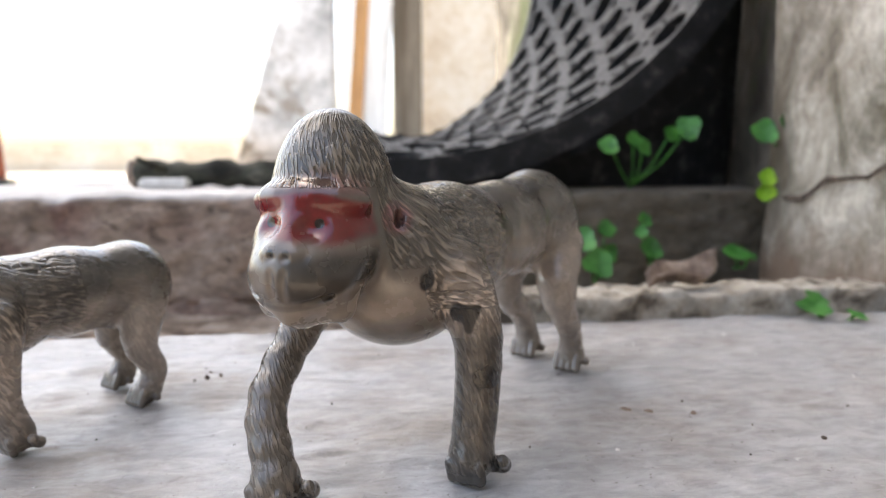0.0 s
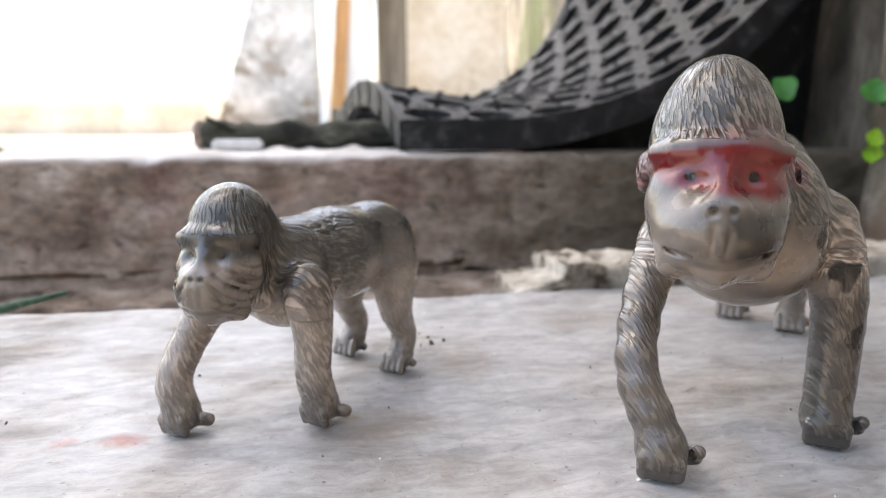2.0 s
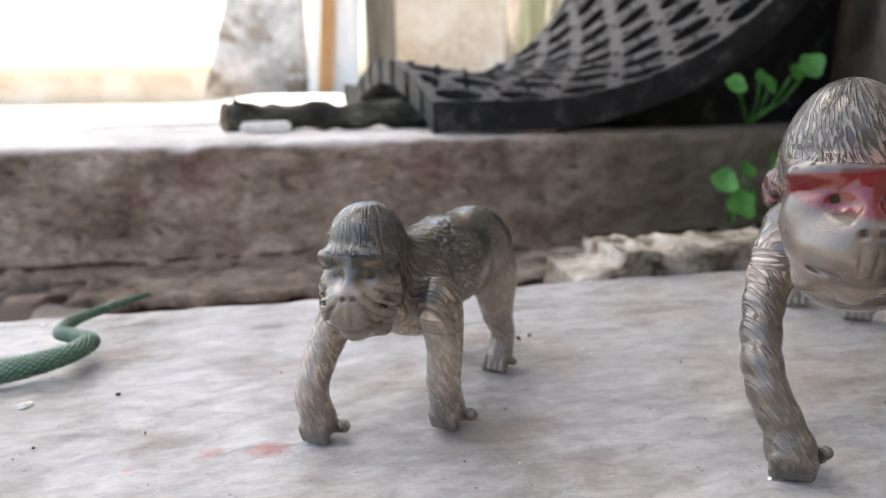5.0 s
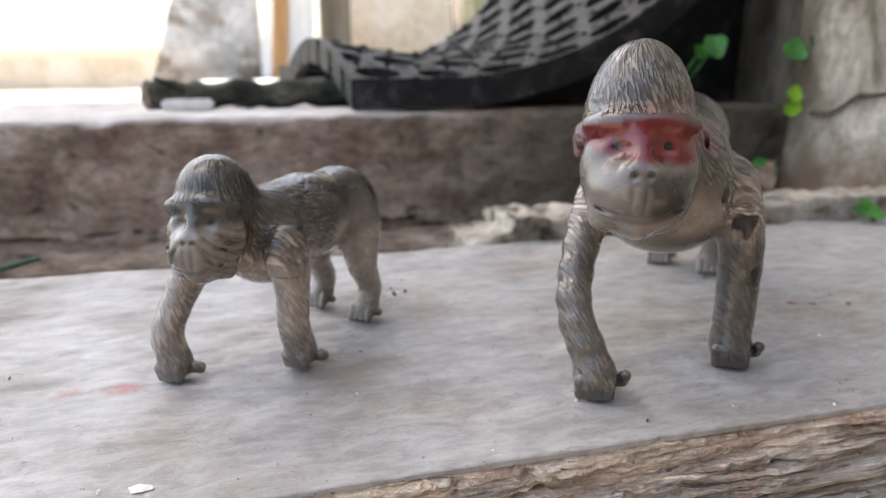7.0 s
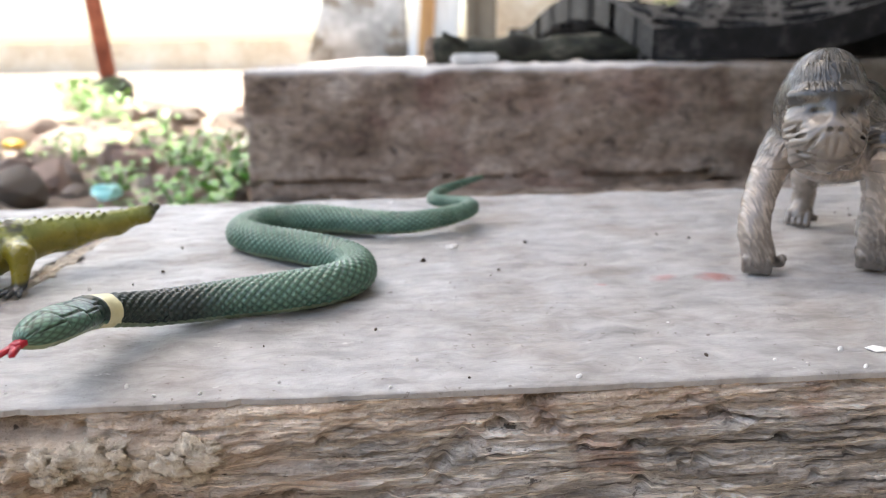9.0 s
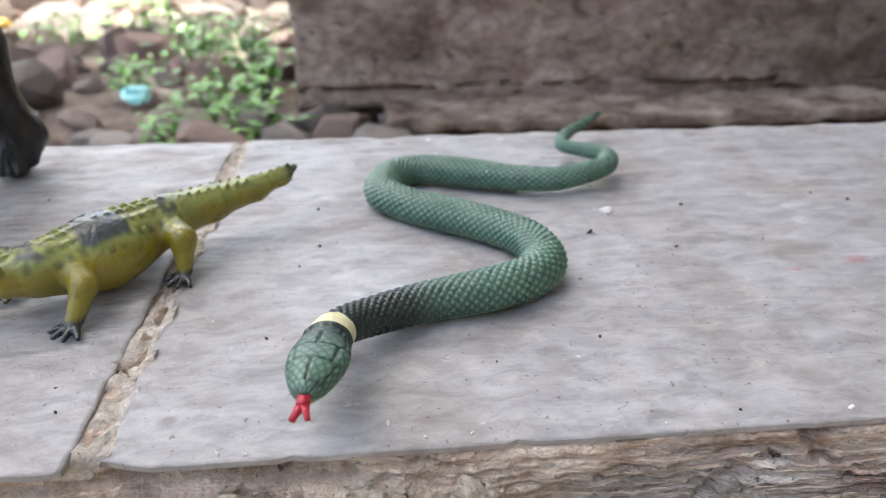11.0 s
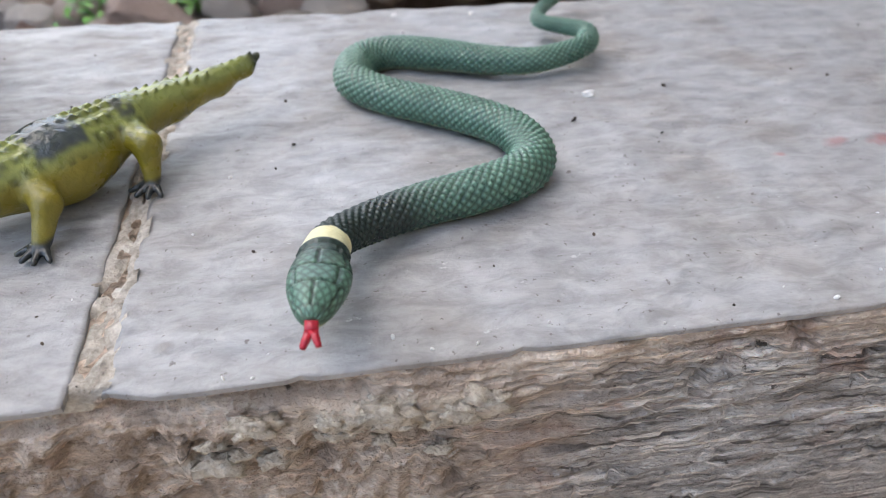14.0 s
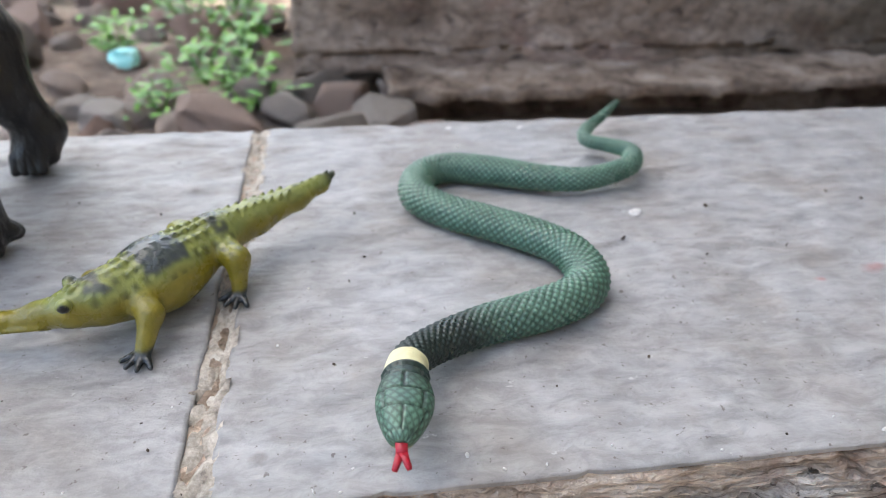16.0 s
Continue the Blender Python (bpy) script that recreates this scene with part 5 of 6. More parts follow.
def build_red_ape():
    s = Shape((-0.043, -0.108, -0.001), (0.034, 0.088, 0.106), 0.00041)
    s.path([(-0.007, -0.050, 0.0605), (-0.007, -0.02, 0.060), (-0.006, 0.02, 0.061), (-0.005, 0.052, 0.0635)], [0.0195, 0.0185, 0.0165, 0.0175], 0.006)
    s.ball((-0.007, -0.046, 0.052), (0.0195, 0.02, 0.0165), 0.008)
    s.ball((-0.005, 0.056, 0.060), (0.0172, 0.018, 0.020), 0.008)
    s.path([(-0.007, -0.052, 0.067), (-0.012, -0.062, 0.068)], [0.0135, 0.0125], 0.005)
    c = (-0.0143, -0.0662, 0.0735)
    P = ape_head(s, c, 1.06, 9.0)
    ape_arm(s, [(-0.0235, -0.050, 0.058), (-0.0290, -0.061, 0.041), (-0.0282, -0.077, 0.024), (-0.0205, -0.083, 0.009)], [0.0080, 0.0052, 0.0048, 0.0050], 1.0, 10)
    ape_arm(s, [(0.0105, -0.046, 0.058), (0.0165, -0.044, 0.041), (0.0170, -0.045, 0.023), (0.0165, -0.047, 0.009)], [0.0090, 0.0064, 0.0056, 0.0054], 1.0, 4)
    ape_limb(s, [(-0.014, 0.060, 0.052), (-0.0155, 0.052, 0.034), (-0.0125, 0.066, 0.018), (-0.0116, 0.071, 0.007)], [0.0105, 0.0066, 0.0043, 0.0042], 0.0088, 0.95, 0)
    ape_limb(s, [(0.006, 0.056, 0.052), (0.0105, 0.044, 0.034), (0.0125, 0.054, 0.018), (0.0116, 0.060, 0.007)], [0.0105, 0.0066, 0.0043, 0.0042], 0.0088, 0.95, 0)
    face = P(0, -0.016, -0.004)

    def depth(x, y, z):
        a = radians(9)
        ly = -math.sin(a) * (x - c[0]) + math.cos(a) * (y - c[1])
        lz = z - c[2]
        bare = ((ly < -0.003) & (lz < 0.0068) & (lz > -0.030) & (y < -0.066)) | ((z < 0.060) & (z > 0.030) & (x > -0.019) & (x < 0.010) & (y < -0.025)) | (z < 0.004)
        return np.where(bare, 0.0, np.where(y > -0.012, 0.08, np.where(z < 0.045, 0.42, np.where(y > -0.052, 0.65, 1.0))))


    def paint(V):
        w = wobble(V, 90)
        a = radians(9)
        lx = math.cos(a) * (V[:, 0] - c[0]) + math.sin(a) * (V[:, 1] - c[1])
        ly = -math.sin(a) * (V[:, 0] - c[0]) + math.cos(a) * (V[:, 1] - c[1])
        lz = V[:, 2] - c[2]
        col = PALE + (GREY - PALE) * step(V[:, 2] + 0.010 * w, 0.045, 0.066)
        col = col + (DARK * 1.8 - col) * 0.55 * step(V[:, 1] + 0.01 * w, 0.0, 0.03) * step(V[:, 2], 0.058, 0.076)
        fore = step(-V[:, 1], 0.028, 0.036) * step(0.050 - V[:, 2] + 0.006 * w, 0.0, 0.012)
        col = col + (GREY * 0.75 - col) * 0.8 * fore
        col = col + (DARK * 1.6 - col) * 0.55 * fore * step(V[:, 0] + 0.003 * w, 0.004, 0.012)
        col = col + (GREY * 0.9 - col) * 0.5 * step(-V[:, 2] + 0.006 * w, -0.020, -0.008)
        face_m = step(-ly, 0.004, 0.0075) * step(lz + 0.031, 0.0, 0.003)
        muz = face_m * step(-lz, 0.004, 0.007) * step(ly + 0.030, 0.0, 0.002)
        col = col + (PALE * 0.55 - col) * muz * 0.85
        # The right half of the muzzle is coloured darker.
        dark_cheek = face_m * step(lx + 0.0015 * w, -0.001, 0.004) * step(-lz, 0.006, 0.010) * step(lz + 0.0205, 0.0, 0.003)
        col = col + (DARK * 1.0 - col) * dark_cheek * 0.85
        low_edge = 0.0062 - 0.0012 * (np.abs(lx) / 0.009) ** 2 + 0.0030 * step(lx, 0.004, 0.012)[:, 0]
        band = face_m * step(lz + 0.0010 * w + low_edge, 0.0, 0.0030) * step(0.0060 - 8.0 * lx * lx - lz + 0.0010 * w, 0.0, 0.0016)
        blush = face_m * step(0.011 - lz + 0.003 * w, 0.0, 0.006) * step(lz - 0.004, 0.0, 0.002) * step(lx, -0.012, 0.0)
        col = col + (RED * 1.2 + 0.03 - col) * blush * 0.28
        band = band * (1 - 0.9 * step(0.0040 - np.abs(lx), 0.0, 0.0015) * step(-lz, 0.0044, 0.0058))
        rim = face_m * step(0.0036 - np.abs(lz + 0.0235 - 0.0030 * (lx / 0.0105) ** 2), 0.0, 0.0015)
        col = col + (PALE * 0.95 - col) * rim * 0.6
        col = col + (RED - col) * np.clip(band, 0, 1)
        for sx in (-1, 1):
            d = np.sqrt((lx - sx * 0.0064) ** 2 + (lz + 0.0013) ** 2)
            col = col + (np.array((0.006, 0.002, 0.002)) - col) * step(0.0015 - d, 0.0, 0.0006) * face_m
            d = np.sqrt((lx - sx * 0.0020) ** 2 + (lz + 0.0076) ** 2)
            col = col + (DARK - col) * step(0.0013 - d, 0.0, 0.0006) * face_m
            e = np.sqrt((lx - sx * 0.0165) ** 2 + (ly - 0.002) ** 2 + (lz + 0.002) ** 2)
            col = col + (RED * 0.7 + 0.06 - col) * step(0.0058 - e, 0.0, 0.002) * 0.7
        lip = np.abs(lz + 0.0202 - 0.0022 * (lx / 0.0105) ** 2)
        col = col * (1 - 0.3 * face_m * step(0.0010 - lip, 0.0, 0.0006) * step(0.0115 - np.abs(lx), 0.0, 0.002))
        groove = face_m * step(0.0012 - np.abs(lx), 0.0, 0.0005) * step(-lz, 0.0115, 0.0125) * step(lz + 0.0190, 0.0, 0.001)
        col = col * (1 - 0.2 * groove)
        for p, r in (((0.0170, -0.053, 0.047), 0.0046), ((0.0025, -0.059, 0.061), 0.0052), ((0.0075, -0.058, 0.057), 0.0042), ((0.0205, -0.0475, 0.030), 0.0040)):
            d = np.sqrt(((V - np.array(p)) ** 2).sum(1)) + 0.0022 * wobble(V, 260, 3)
            col = col + (np.array((0.012, 0.012, 0.013)) - col) * step(r - d, 0.0, 0.0009)
        return np.clip(col, 0.004, 1)

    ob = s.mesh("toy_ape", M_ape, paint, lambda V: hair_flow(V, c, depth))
    fm, hm = Vector((0.3830, 0.0285, 0)), Vector((0.4565, 0.133, 0))
    mid = (fm + hm) / 2
    ob.matrix_world = pose(mid.x, mid.y, 0.0004, 0, 0, -35)
    return tagged(ob, "grey plastic toy ape with red painted eye band", "toy animal", "toy apes")


def build_small_ape(name, mat, colours, m, label, size=1.0, turn=18, stout=False):
    s = Shape((-0.032, -0.062, -0.001), (0.034, 0.062, 0.080), 0.00040)
    s.path([(0.0, -0.013, 0.0435), (0, 0.008, 0.0430), (0, 0.028, 0.0425)], [0.0138, 0.0140, 0.0138], 0.005)
    s.ball((0, -0.014, 0.0370), (0.0148, 0.0125, 0.0115), 0.005)
    s.ball((0, 0.031, 0.0410), (0.0140, 0.0145, 0.0155), 0.006)
    c = (-0.004, -0.0300, 0.0522)
    P = ape_head(s, c, 0.78, turn, False, 0.007)
    s.ball(P(0, 0.007, -0.004), (0.0125, 0.009, 0.0110), 0.004, turn)
    ape_arm(s, [(-0.0130, -0.024, 0.040), (-0.0168, -0.032, 0.028), (-0.0172, -0.041, 0.015), (-0.0149, -0.041, 0.007)], [0.0066, 0.0048, 0.0043, 0.0043], 0.8, 8)
    ape_arm(s, [(0.0130, -0.020, 0.040), (0.0155, -0.021, 0.028), (0.0150, -0.021, 0.015), (0.0149, -0.018, 0.007)], [0.0070, 0.0050, 0.0045, 0.0043], 0.8, 4)
    ape_limb(s, [(-0.009, 0.033, 0.036), (-0.0115, 0.030, 0.022), (-0.0118, 0.036, 0.012), (-0.0122, 0.034, 0.006)], [0.0084, 0.0052, 0.0038, 0.0036], 0.0073, 0.78, 0)
    ape_limb(s, [(0.009, 0.030, 0.036), (0.0120, 0.026, 0.022), (0.0122, 0.031, 0.012), (0.0124, 0.028, 0.006)], [0.0084, 0.0052, 0.0038, 0.0036], 0.0073, 0.78, 0)
    if stout:
        s.path([(0.009, 0.030, 0.036), (0.0100, 0.028, 0.024), (0.0165, 0.030, 0.0105), (0.0130, 0.028, 0.0045)], [0.0088, 0.0066, 0.0052, 0.0042], 0.004)
        s.path([(0.0130, -0.020, 0.040), (0.0155, -0.019, 0.022), (0.0150, -0.018, 0.007)], [0.0080, 0.0062, 0.0056], 0.004)

    def depth(x, y, z):
        a = radians(turn)
        ly = -math.sin(a) * (x - c[0]) + math.cos(a) * (y - c[1])
        bare = ((ly < -0.003) & (z < c[2] + 0.0042) & (z > c[2] - 0.024) & (y < -0.028)) | (z < 0.003)
        return np.where(bare, 0.0, np.where(y > 0.006, 0.15, np.where(z < 0.036, 0.4, 0.9)))


    def paint(V):
        pale, grey, dark = colours
        w = wobble(V, 110)
        a = radians(turn)
        lx = math.cos(a) * (V[:, 0] - c[0]) + math.sin(a) * (V[:, 1] - c[1])
        ly = -math.sin(a) * (V[:, 0] - c[0]) + math.cos(a) * (V[:, 1] - c[1])
        lz = V[:, 2] - c[2]
        col = pale + (grey - pale) * step(V[:, 2] + 0.008 * w, 0.030, 0.046)
        col = col + (dark - col) * 0.8 * step(V[:, 2] + 0.005 * w, 0.043, 0.053)
        col = col + (dark - col) * 0.5 * step(-V[:, 2] + 0.004 * w, -0.016, -0.002)
        front = step(-ly, 0.004, 0.007) * step(lz + 0.023, 0.0, 0.003)
        col = col + (pale * 0.9 - col) * front * step(-lz, 0.001, 0.004) * 0.8
        for sx in (-1, 1):
            d = np.sqrt((lx - sx * 0.0046) ** 2 + (lz + 0.0010) ** 2)
            col = col + (dark * 0.5 - col) * step(0.0013 - d, 0.0, 0.0008) * front
            d = np.sqrt((lx - sx * 0.0014) ** 2 + (lz + 0.0058) ** 2)
            col = col + (dark * 0.3 - col) * step(0.0011 - d, 0.0, 0.0005) * front
        muzzle = front * step(-lz, 0.004, 0.008) * step(0.011 - np.abs(lx), 0, 0.003)
        col = col + (grey * 1.3 - col) * muzzle * 0.5
        lip = np.abs(lz + 0.0148 - 0.0008 * (lx / 0.0085) ** 2)
        col = col * (1 - 0.35 * front * step(0.0008 - lip, 0.0, 0.0005) * step(0.0088 - np.abs(lx), 0.0, 0.0015))
        crease = np.sin(lz * 2300 + np.abs(lx) * 1700 + 2.0 * w)
        col = col * (1 - 0.45 * front * step(crease, 0.35, 0.8) * step(np.abs(lx), 0.0030, 0.0042) * step(-lz, 0.002, 0.0035))
        return np.clip(col, 0.004, 1)

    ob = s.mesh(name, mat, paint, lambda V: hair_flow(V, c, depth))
    ob.matrix_world = m @ Matrix.Scale(size, 4)
    return tagged(ob, label, "toy animal", "toy apes")


build_red_ape()
build_small_ape("toy_ape", M_ape, (PALE, GREY, DARK * 1.7), pose(0.2735, 0.0905, 0.0004, 0, 0, -38), "small grey plastic toy ape with moulded hair, standing on the tiles")
build_small_ape("toy_gorilla", M_black, (np.array((0.012, 0.011, 0.011)), np.array((0.014, 0.013, 0.013)), np.array((0.02, 0.018, 0.018))), pose(-0.098, 0.128, 0.0004, 0, 0, 4), "black plastic toy gorilla standing on the tiles", 1.38, 0, True)


# ---------------------------------------------------------------- toy snake
def spline(pts, count):
    P = [Vector(p) for p in pts]
    P = [P[0] * 2 - P[1]] + P + [P[-1] * 2 - P[-2]]
    out = []
    for k in range(count):
        t = k / (count - 1) * (len(P) - 3)
        i = min(int(t), len(P) - 4)
        f = t - i
        a, b, c, d = P[i:i + 4]
        out.append(0.5 * ((2 * b) + (c - a) * f + (2 * a - 5 * b + 4 * c - d) * f * f + (3 * b - a - 3 * c + d) * f ** 3))
    return out


def even(pts, count):
    d = [0.0]
    for a, b in zip(pts[:-1], pts[1:]):
        d.append(d[-1] + (b - a).length)
    s = np.linspace(0, d[-1], count)
    A = np.array([tuple(p) for p in pts])
    return [Vector([float(np.interp(q, d, A[:, k])) for k in range(3)]) for q in s], d[-1]


def build_snake():
    ctrl = [(0.0487, -0.0004, 0.0150), (0.0500, 0.0085, 0.0146), (0.0510, 0.0180, 0.0130), (0.0530, 0.0290, 0.0095), (0.0600, 0.0385, 0.0066), (0.0740, 0.0460, 0.0060), (0.0900, 0.0505, 0.0060), (0.1035, 0.0565, 0.0060),
            (0.1095, 0.0660, 0.0060), (0.1075, 0.0785, 0.0060), (0.0985, 0.0890, 0.0060), (0.0860, 0.0985, 0.0060), (0.0725, 0.1080, 0.0060), (0.0640, 0.1200, 0.0060), (0.0665, 0.1355, 0.0058), (0.0780, 0.1420, 0.0056), (0.0950, 0.1375, 0.0056),
            (0.1140, 0.1290, 0.0058), (0.1300, 0.1265, 0.0064), (0.1470, 0.1325, 0.0076), (0.1520, 0.1435, 0.0082), (0.1450, 0.1510, 0.0080), (0.1380, 0.1560, 0.0084), (0.1400, 0.1640, 0.0100), (0.1500, 0.1740, 0.0115), (0.1630, 0.1900, 0.0120)]
    ctrl = [(x, y - (0.0010 if y > 0.03 else 0.0), z * (0.89 if z < 0.0065 else 0.96 if y > 0.1 else 1)) for x, y, z in ctrl]
    pts, total = even(spline(ctrl, 1200), 980)
    seg = 84
    N = len(pts)
    V, col = np.zeros((N * seg, 3)), np.zeros((N * seg, 3))
    green, teal, dark, yellow, pale = np.array((0.055, 0.135, 0.090)), np.array((0.125, 0.235, 0.170)), np.array((0.008, 0.016, 0.015)), np.array((0.72, 0.68, 0.42)), np.array((0.26, 0.33, 0.21))
    for k, p in enumerate(pts):
        s = k / (N - 1) * total
        tang = (pts[min(N - 1, k + 1)] - pts[max(0, k - 1)]).normalized()
        side = tang.cross(Vector((0, 0, 1))).normalized()
        up = side.cross(tang).normalized()
        head = math.exp(-((s - 0.0125) / 0.0085) ** 2)
        neck = 0.0036 + 0.0017 * min(1, max(0, (s - 0.026) / 0.05))
        tail = max(0.0, (s - 0.62 * total) / (0.38 * total))
        r = neck * (1 - tail) ** 0.95 + 0.0007
        wid, hgt = r + head * 0.0021, r * (0.92 - 0.14 * head) + head * 0.0003
        if s < 0.009:
            q = math.sqrt(max(0.02, 1 - ((0.009 - s) / 0.009) ** 2))
            wid *= 0.25 + 0.75 * q
            hgt *= 0.25 + 0.75 * q
        for j in range(seg):
            a = 2 * math.pi * j / seg
            c, sn = math.cos(a), math.sin(a)
            # overlapping diamond scales; wide plates under the belly; large shields on the head
            row = s / 0.0025
            across = a * 15 / (2 * math.pi)
            g1, g2 = row + across, row - across
            f1, f2 = g1 - math.floor(g1), g2 - math.floor(g2)
            scale_h = min(f1, f2, 1 - f1, 1 - f2)
            lift = 0.0008 * min(1, scale_h * 2.6) ** 0.7 * (0.5 + 0.5 * (1 - f1 * f2))
            if s < 0.021:
                lift = 0.00015 * math.cos(3 * a) * head
                cell = math.floor((s - 0.002) / 0.0055)
                seam = min(abs(math.sin((s - 0.002) * math.pi / 0.0055)) * 1.3, abs(math.sin((2.0 if cell % 2 else 3.0) * (a - math.pi / 2) + (math.pi / 2 if cell % 2 else 0))))
                lift -= 0.0006 * max(0, 1 - seam / 0.2) if sn > 0.1 else 0
            if 0.0216 < s < 0.0294:
                lift = 0.0006
            belly = sn < -0.55
            if belly:
                lift = 0.0001 * math.sin(row * 6.28)
            flat = max(sn, -0.86)
            q = p + side * (c * (wid + lift)) + up * (flat * (hgt + lift))
            V[k * seg + j] = q
            n = noise.noise(Vector((s * 60, c * 2, sn * 2)))
            t = green + (teal - green) * min(1, max(0, 0.45 + 0.5 * n + 0.35 * sn))
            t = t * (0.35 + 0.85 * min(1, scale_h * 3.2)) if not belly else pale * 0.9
            if -0.62 < sn <= -0.45:
                t = pale
            dk = math.exp(-((s - 0.039) / 0.019) ** 2)
            t = t + (dark - t) * min(1, 1.5 * dk) * (0.93 if sn > -0.5 else 0.2)
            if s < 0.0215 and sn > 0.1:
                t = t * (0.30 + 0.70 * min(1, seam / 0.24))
            if 0.0125 < s < 0.0222 and sn > -0.3:
                t = t + (dark * 1.4 - t) * 0.75 * min(1, max(0, (s - 0.0125) / 0.009 + 0.3 * n))
            if 0.0222 < s < 0.0288 + 0.0006 * n:
                t = yellow
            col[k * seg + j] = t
    # the lowest points touch the tile
    faces = []
    for k in range(N - 1):
        for j in range(seg):
            n = (j + 1) % seg
            faces.append((k * seg + j, (k + 1) * seg + j, (k + 1) * seg + n, k * seg + n))
    faces.append(list(range(seg)))
    faces.append([(N - 1) * seg + j for j in range(seg)][::-1])
    verts = V.tolist()
    cols = col.tolist()
    # forked tongue
    red = [0.42, 0.012, 0.03]

    def strip(a, b, w0, w1, th):
        a, b = Vector(a), Vector(b)
        d = (b - a).normalized()
        sd = d.cross(Vector((0, 0, 1))).normalized()
        u = sd.cross(d)
        base = len(verts)
        for p, w in ((a, w0), ((a + b) / 2, (w0 + w1) / 2), (b, w1)):
            for sx, sz in ((-1, -1), (1, -1), (1, 1), (-1, 1)):
                verts.append(list(p + sd * w * sx + u * th * sz))
                cols.append(red)
        for k in range(2):
            for c in range(4):
                faces.append((base + 4 * k + c, base + 4 * k + (c + 1) % 4, base + 4 * k + 4 + (c + 1) % 4, base + 4 * k + 4 + c))
        faces.append((base + 3, base + 2, base + 1, base))
        faces.append((base + 8, base + 9, base + 10, base + 11))

    strip((0.0489, 0.0025, 0.0150), (0.0487, -0.0026, 0.0150), 0.0013, 0.0012, 0.0005)
    strip((0.0485, -0.0023, 0.0150), (0.0470, -0.0062, 0.0146), 0.0009, 0.0005, 0.0004)
    strip((0.0489, -0.0023, 0.0150), (0.0499, -0.0062, 0.0147), 0.0009, 0.0005, 0.0004)
    me = bpy.data.meshes.new("toy_snake")
    me.from_pydata(verts, [], faces)
    me.polygons.foreach_set("use_smooth", [True] * len(me.polygons))
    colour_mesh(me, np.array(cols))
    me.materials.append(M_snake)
    ob = new("toy_snake", me)
    return tagged(ob, "green rubber toy snake with yellow neck band and red tongue", "toy animal")


build_snake()


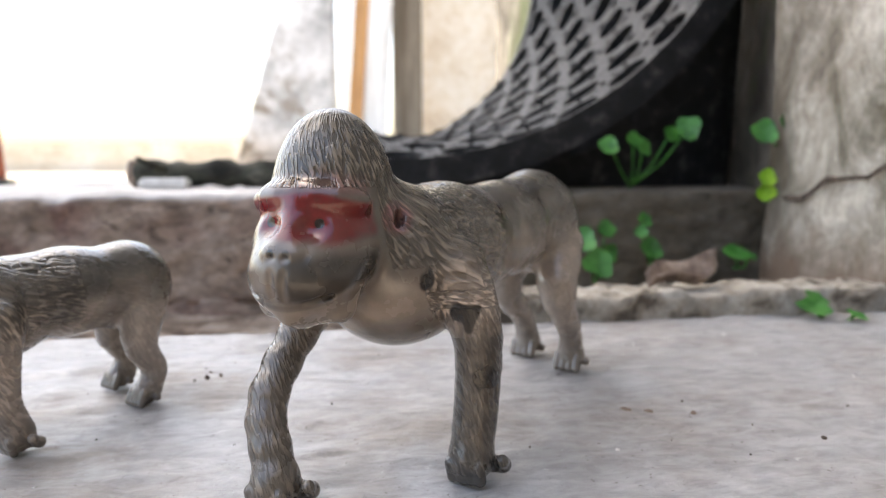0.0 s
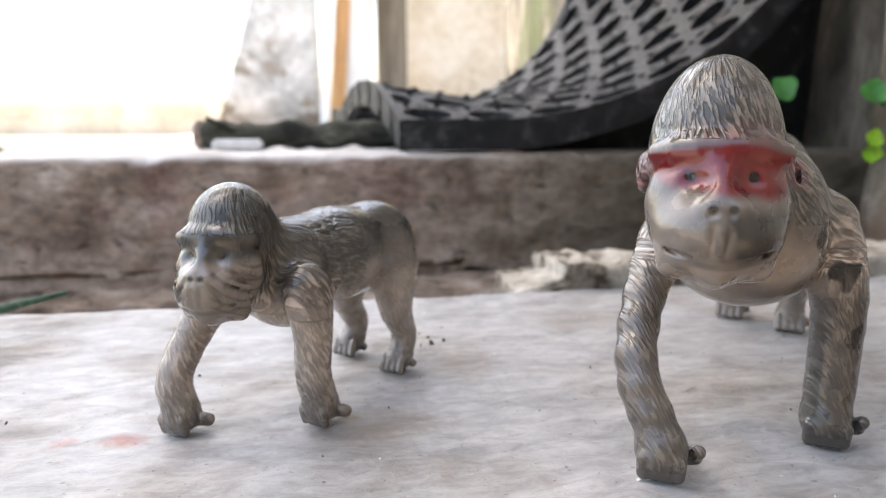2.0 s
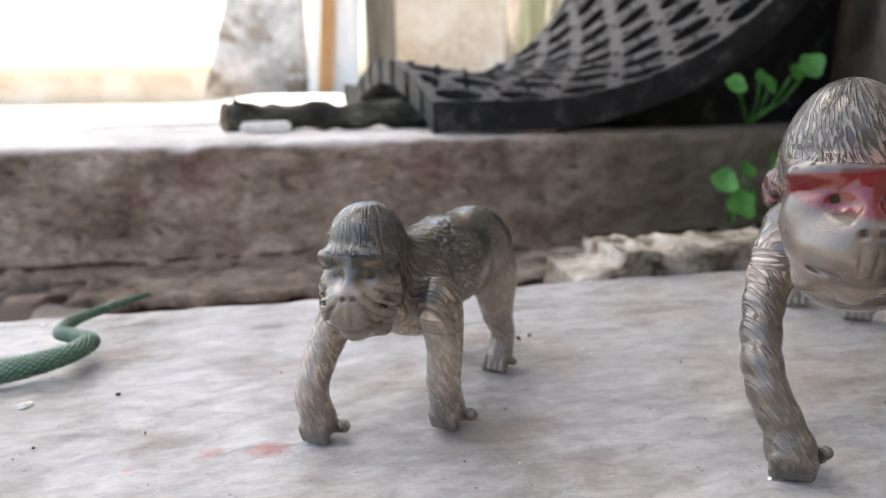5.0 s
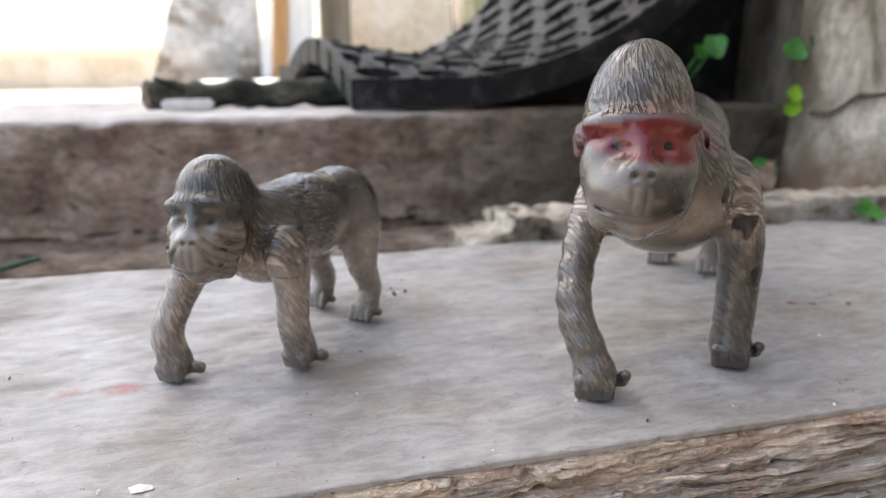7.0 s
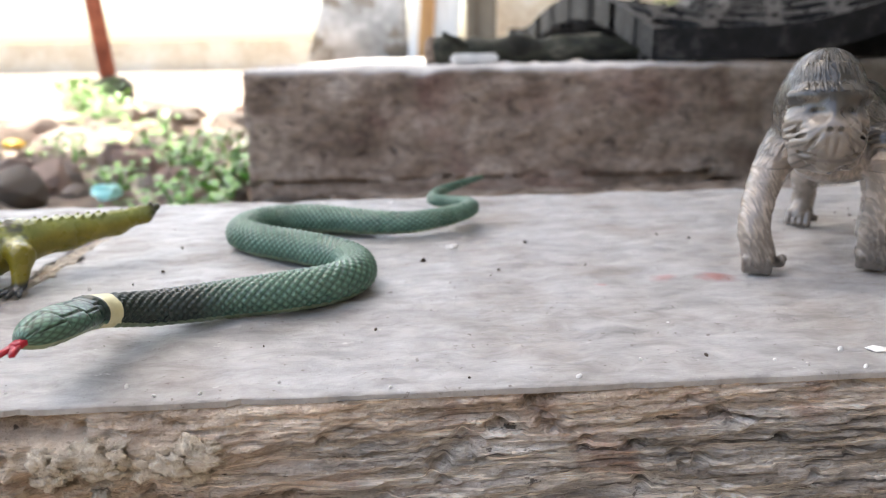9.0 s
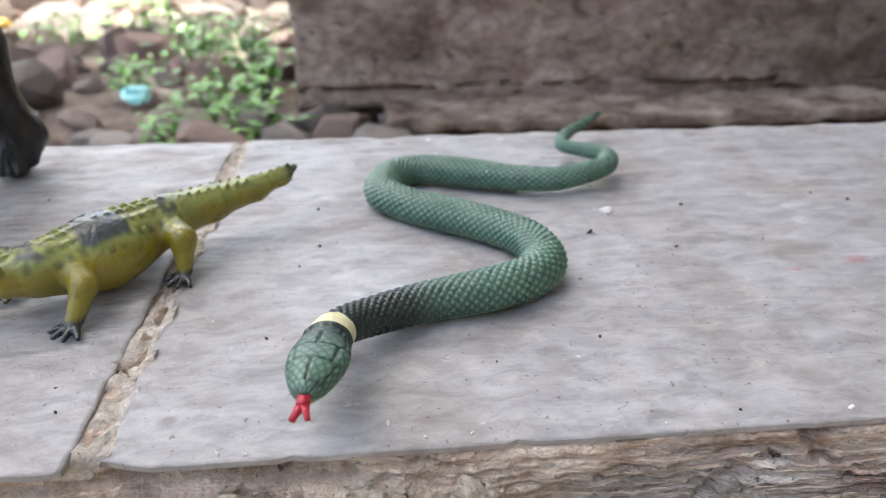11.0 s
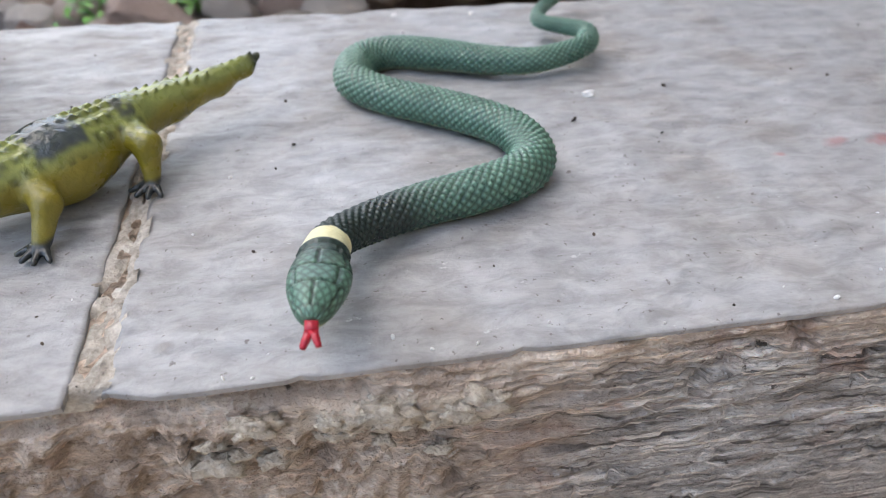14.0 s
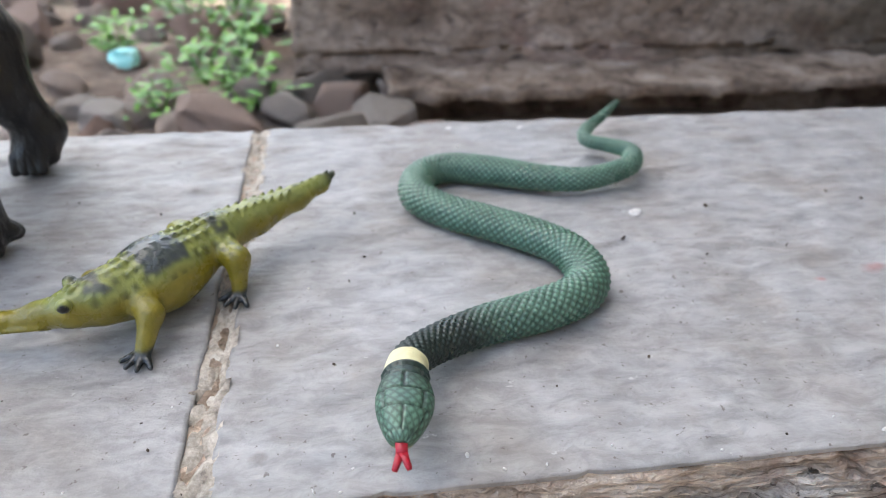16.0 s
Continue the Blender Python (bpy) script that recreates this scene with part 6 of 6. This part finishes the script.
# ---------------------------------------------------------------- toy crocodile
def build_crocodile():
    """Built along -Y (snout) and +Y (tail), then turned to its heading."""
    s = Shape((-0.032, -0.056, -0.001), (0.026, 0.068, 0.026), 0.00048)
    s.path([(0, -0.020, 0.0120), (0, -0.004, 0.0108), (0, 0.016, 0.0122)], [0.0070, 0.0098, 0.0074], 0.004)
    s.ball((0, -0.003, 0.0092), (0.0112, 0.0165, 0.0080), 0.003)
    tail_y, tail_x, tail_z = [0.016, 0.032, 0.048, 0.058, 0.0625], [0, 0.0008, 0.0030, 0.0050, 0.0062], [0.0122, 0.0118, 0.0122, 0.0138, 0.0165]
    s.path([(x, y, z) for x, y, z in zip(tail_x, tail_y, tail_z)], [0.0068, 0.0050, 0.0034, 0.0022, 0.0012], 0.003)
    s.path([(x, y, z + 0.0022) for x, y, z in zip(tail_x[:4], tail_y[:4], tail_z[:4])], [0.0050, 0.0036, 0.0024, 0.0016], 0.002)
    # neck and head swing to the right of the body; the snout is long and thin
    s.path([(0, -0.018, 0.0122), (-0.0030, -0.0265, 0.0120)], [0.0066, 0.0048], 0.003)
    s.path([(-0.0030, -0.0265, 0.0118), (-0.0085, -0.0322, 0.0106), (-0.016, -0.0392, 0.0094), (-0.026, -0.0480, 0.0086)], [0.0047, 0.0034, 0.0023, 0.0019], 0.003)
    s.ball((-0.0265, -0.0484, 0.0092), (0.0030, 0.0028, 0.0026), 0.002)
    s.path([(-0.0055, -0.0345, 0.0096), (-0.0130, -0.0402, 0.0086)], [0.0009, 0.0007], 0.0004)
    for px, py in ((0.0012, -0.0302), (-0.0070, -0.0236)):
        s.ball((px, py, 0.0166), 0.0019, 0.0012)
    for sx in (-1, 1):
        s.path([(sx * 0.005, -0.014, 0.012), (sx * 0.0125, -0.0155, 0.0095), (sx * 0.0150, -0.0210, 0.0030)], [0.0044, 0.0031, 0.0022], 0.002)
        s.path([(sx * 0.005, 0.014, 0.012), (sx * 0.0128, 0.0135, 0.0110), (sx * 0.0156, 0.0105, 0.0030)], [0.0048, 0.0035, 0.0021], 0.002)
        for fx, y in ((0.0150, -0.0210), (0.0156, 0.0105)):
            for q in range(4):
                a = radians(-60 + 32 * q) * sx
                s.limb((sx * fx, y, 0.0026), (sx * fx + math.sin(a + 0.5 * sx) * 0.006, y - math.cos(a + 0.5 * sx) * 0.006, 0.0010), 0.0013, 0.0007, 0.0006)
    # keeled scutes in rows down the back and a saw of crests on the tail
    for k in range(15):
        y = -0.026 + k * 0.0032
        wid = float(np.interp(y, [-0.026, -0.012, 0.004, 0.02], [0.0046, 0.0074, 0.0078, 0.0050]))
        top = float(np.interp(y, [-0.026, -0.018, -0.004, 0.016, 0.020], [0.0176, 0.0190, 0.0206, 0.0194, 0.0186]))
        for f in (-1.0, -0.6, -0.2, 0.2, 0.6, 1.0):
            xx = f * wid - (0.0026 * (-0.018 - y) / 0.008 if y < -0.018 else 0)
            s.ball((xx, y, top - 0.0050 * f * f), (0.0008, 0.0015, 0.0014), 0.0003)
    for k in range(13):
        y = 0.0205 + k * 0.0033
        x = float(np.interp(y, tail_y, tail_x))
        top = float(np.interp(y, [0.018, 0.032, 0.048, 0.058, 0.0625], [0.0192, 0.0180, 0.0170, 0.0175, 0.0182]))
        for sx in ((-1, 1) if y < 0.044 else (0,)):
            s.limb((x + sx * 0.0020, y - 0.0008, top - 0.001), (x + sx * 0.0020, y + 0.0006, top + 0.0002), 0.0009, 0.0005, 0.0004)

    def paint(V):
        w = wobble(V, 130)
        yel, lime, dk = np.array((0.235, 0.195, 0.022)), np.array((0.25, 0.28, 0.078)), np.array((0.022, 0.026, 0.028))
        col = yel + (lime - yel) * step(V[:, 2] + 0.0015 * w, 0.0125, 0.0165)
        net = np.maximum(np.cos((V[:, 1] + 0.026) * 2 * math.pi / 0.0032), np.cos(V[:, 0] * 2 * math.pi / 0.0031))
        col = col * (0.97 + (0.30 * net - 0.24) * (V[:, 2] > 0.0140) * (V[:, 1] < 0.02) * (V[:, 1] > -0.026))[:, None]
        blue = np.array((0.040, 0.052, 0.072))
        for y, r, wt, tint in ((-0.0215, 0.0036, 0.9, dk * 1.4), (-0.004, 0.0080, 0.9, blue), (0.0150, 0.0034, 0.9, dk * 1.6)):
            d = np.abs(V[:, 1] - y) + 0.0030 * wobble(V, 420, 2.0)
            col = col + (tint - col) * step(r - d, 0.0, 0.003) * step(V[:, 2] + 0.0012 * w, 0.0158, 0.0178) * wt
        col = col + (dk - col) * step(-V[:, 2], -0.0046, -0.0028) * step(np.abs(V[:, 0]), 0.0105, 0.0125)
        col = col + (dk - col) * step(V[:, 1], 0.057, 0.061) * 0.85
        crest = step(V[:, 1], 0.018, 0.022) * step(V[:, 2] - np.interp(V[:, 1], [0.018, 0.032, 0.048, 0.058], [0.0196, 0.0184, 0.0174, 0.0179]), -0.0004, 0.0003)
        col = col + (dk * 1.5 - col) * crest * 0.7
        for px, py in ((0.0026, -0.0312), (-0.0084, -0.0226)):
            d = np.sqrt((V[:, 0] - px) ** 2 + (V[:, 1] - py) ** 2 + (V[:, 2] - 0.0164) ** 2)
            col = col + (np.array((0.01, 0.01, 0.01)) - col) * step(0.0017 - d, 0, 0.0005)
        return np.clip(col, 0.004, 1)

    ob = s.mesh("toy_crocodile", M_croc, paint)
    ob.matrix_world = pose(-0.0115, 0.074, 0.0004, 0, 0, -41)
    return tagged(ob, "yellow-green rubber toy crocodile with dark banded back scutes", "toy animal")


build_crocodile()


# ---------------------------------------------------------------- crumbs on the tiles
def crumb(bm, rnd, x, y, r):
    m = Matrix.Translation((x, y, r * 0.4)) @ Euler((rnd.uniform(0, 3), rnd.uniform(0, 3), rnd.uniform(0, 3))).to_matrix().to_4x4() @ Matrix.Diagonal((r * rnd.uniform(0.7, 1.5), r * rnd.uniform(0.7, 1.2), r * rnd.uniform(0.35, 0.8), 1))
    bmesh.ops.create_icosphere(bm, subdivisions=1, radius=1.0, matrix=m)


def scatter_crumbs():
    rnd = random.Random(21)
    bm = bmesh.new()
    for k in range(110):
        crumb(bm, rnd, rnd.uniform(-0.2, 0.66), rnd.uniform(0.004, 0.196), rnd.uniform(0.0002, 0.0006))
    for x, y, r in ((0.131, 0.091, 0.0011), (0.315, 0.1295, 0.0013), (0.320, 0.131, 0.001), (0.17, 0.11, 0.001), (0.55, 0.03, 0.001), (0.52, 0.045, 0.0009)):
        crumb(bm, rnd, x, y, r)
    ob = tagged(part("dirt_crumbs", bm, M_dirt), "scattered dark crumbs of soil on the tiles", "dirt")
    ob["kind"] = "stuff"
    bm = bmesh.new()
    for k in range(70):
        crumb(bm, rnd, rnd.uniform(-0.15, 0.66), rnd.choice((rnd.uniform(0.001, 0.012), rnd.uniform(0.0, 0.198))), rnd.uniform(0.0003, 0.0007))
    ob = tagged(part("plaster_crumbs", bm, M_chip), "tiny white plaster crumbs on the tiles", "dirt")
    ob["kind"] = "stuff"


scatter_crumbs()


def chip(x, y, r, seed, label, mat, flat=0.35, z=0.0):
    rnd = random.Random(seed)
    bm = bmesh.new()
    bmesh.ops.create_icosphere(bm, subdivisions=2, radius=1.0)
    for v in bm.verts:
        v.co = v.co * (1 + 0.5 * noise.noise(v.co * 1.3 + Vector((seed, 0, 0))))
        v.co = Vector((v.co.x * r, v.co.y * r * 0.7, max(v.co.z, -0.6) * r * flat))
    ob = part("plaster_chip", bm, mat)
    ob.matrix_world = pose(x, y, z + r * flat * 0.55, 0, 0, rnd.uniform(0, 180))
    return tagged(ob, label, "chip")


chip(0.142, 0.108, 0.0024, 1, "small white plaster chip on the tiles", M_chip)
chip(0.236, 0.010, 0.0026, 2, "flat white plaster flake at the tile edge", M_chip, 0.2)
chip(0.085, 0.192, 0.0016, 3, "small white plaster chip on the tiles", M_chip)
chip(0.118, 0.190, 0.0014, 4, "small white plaster chip on the tiles", M_chip)
chip(0.468, 0.075, 0.0022, 5, "brown husk flake on the tiles", M_deadleaf, 0.3)
chip(0.475, 0.073, 0.0018, 6, "brown husk flake on the tiles", M_deadleaf, 0.3)
chip(0.490, 0.070, 0.0016, 7, "brown husk flake on the tiles", M_deadleaf, 0.3)
chip(-0.095, 0.085, 0.0055, 8, "flat grey stone flake on the tiles", M_rock, 0.25)
sh = chip(-0.135, 0.455, 0.016, 9, "turquoise plastic shard among the rubble", M_cyan, 0.5, -0.045)
sh.name = "plastic_shard"
yl = chip(-0.46, 0.90, 0.022, 10, "yellow fallen leaf among the rubble", M_yellow, 0.3, -0.05)
yl.name = "fallen_leaf"
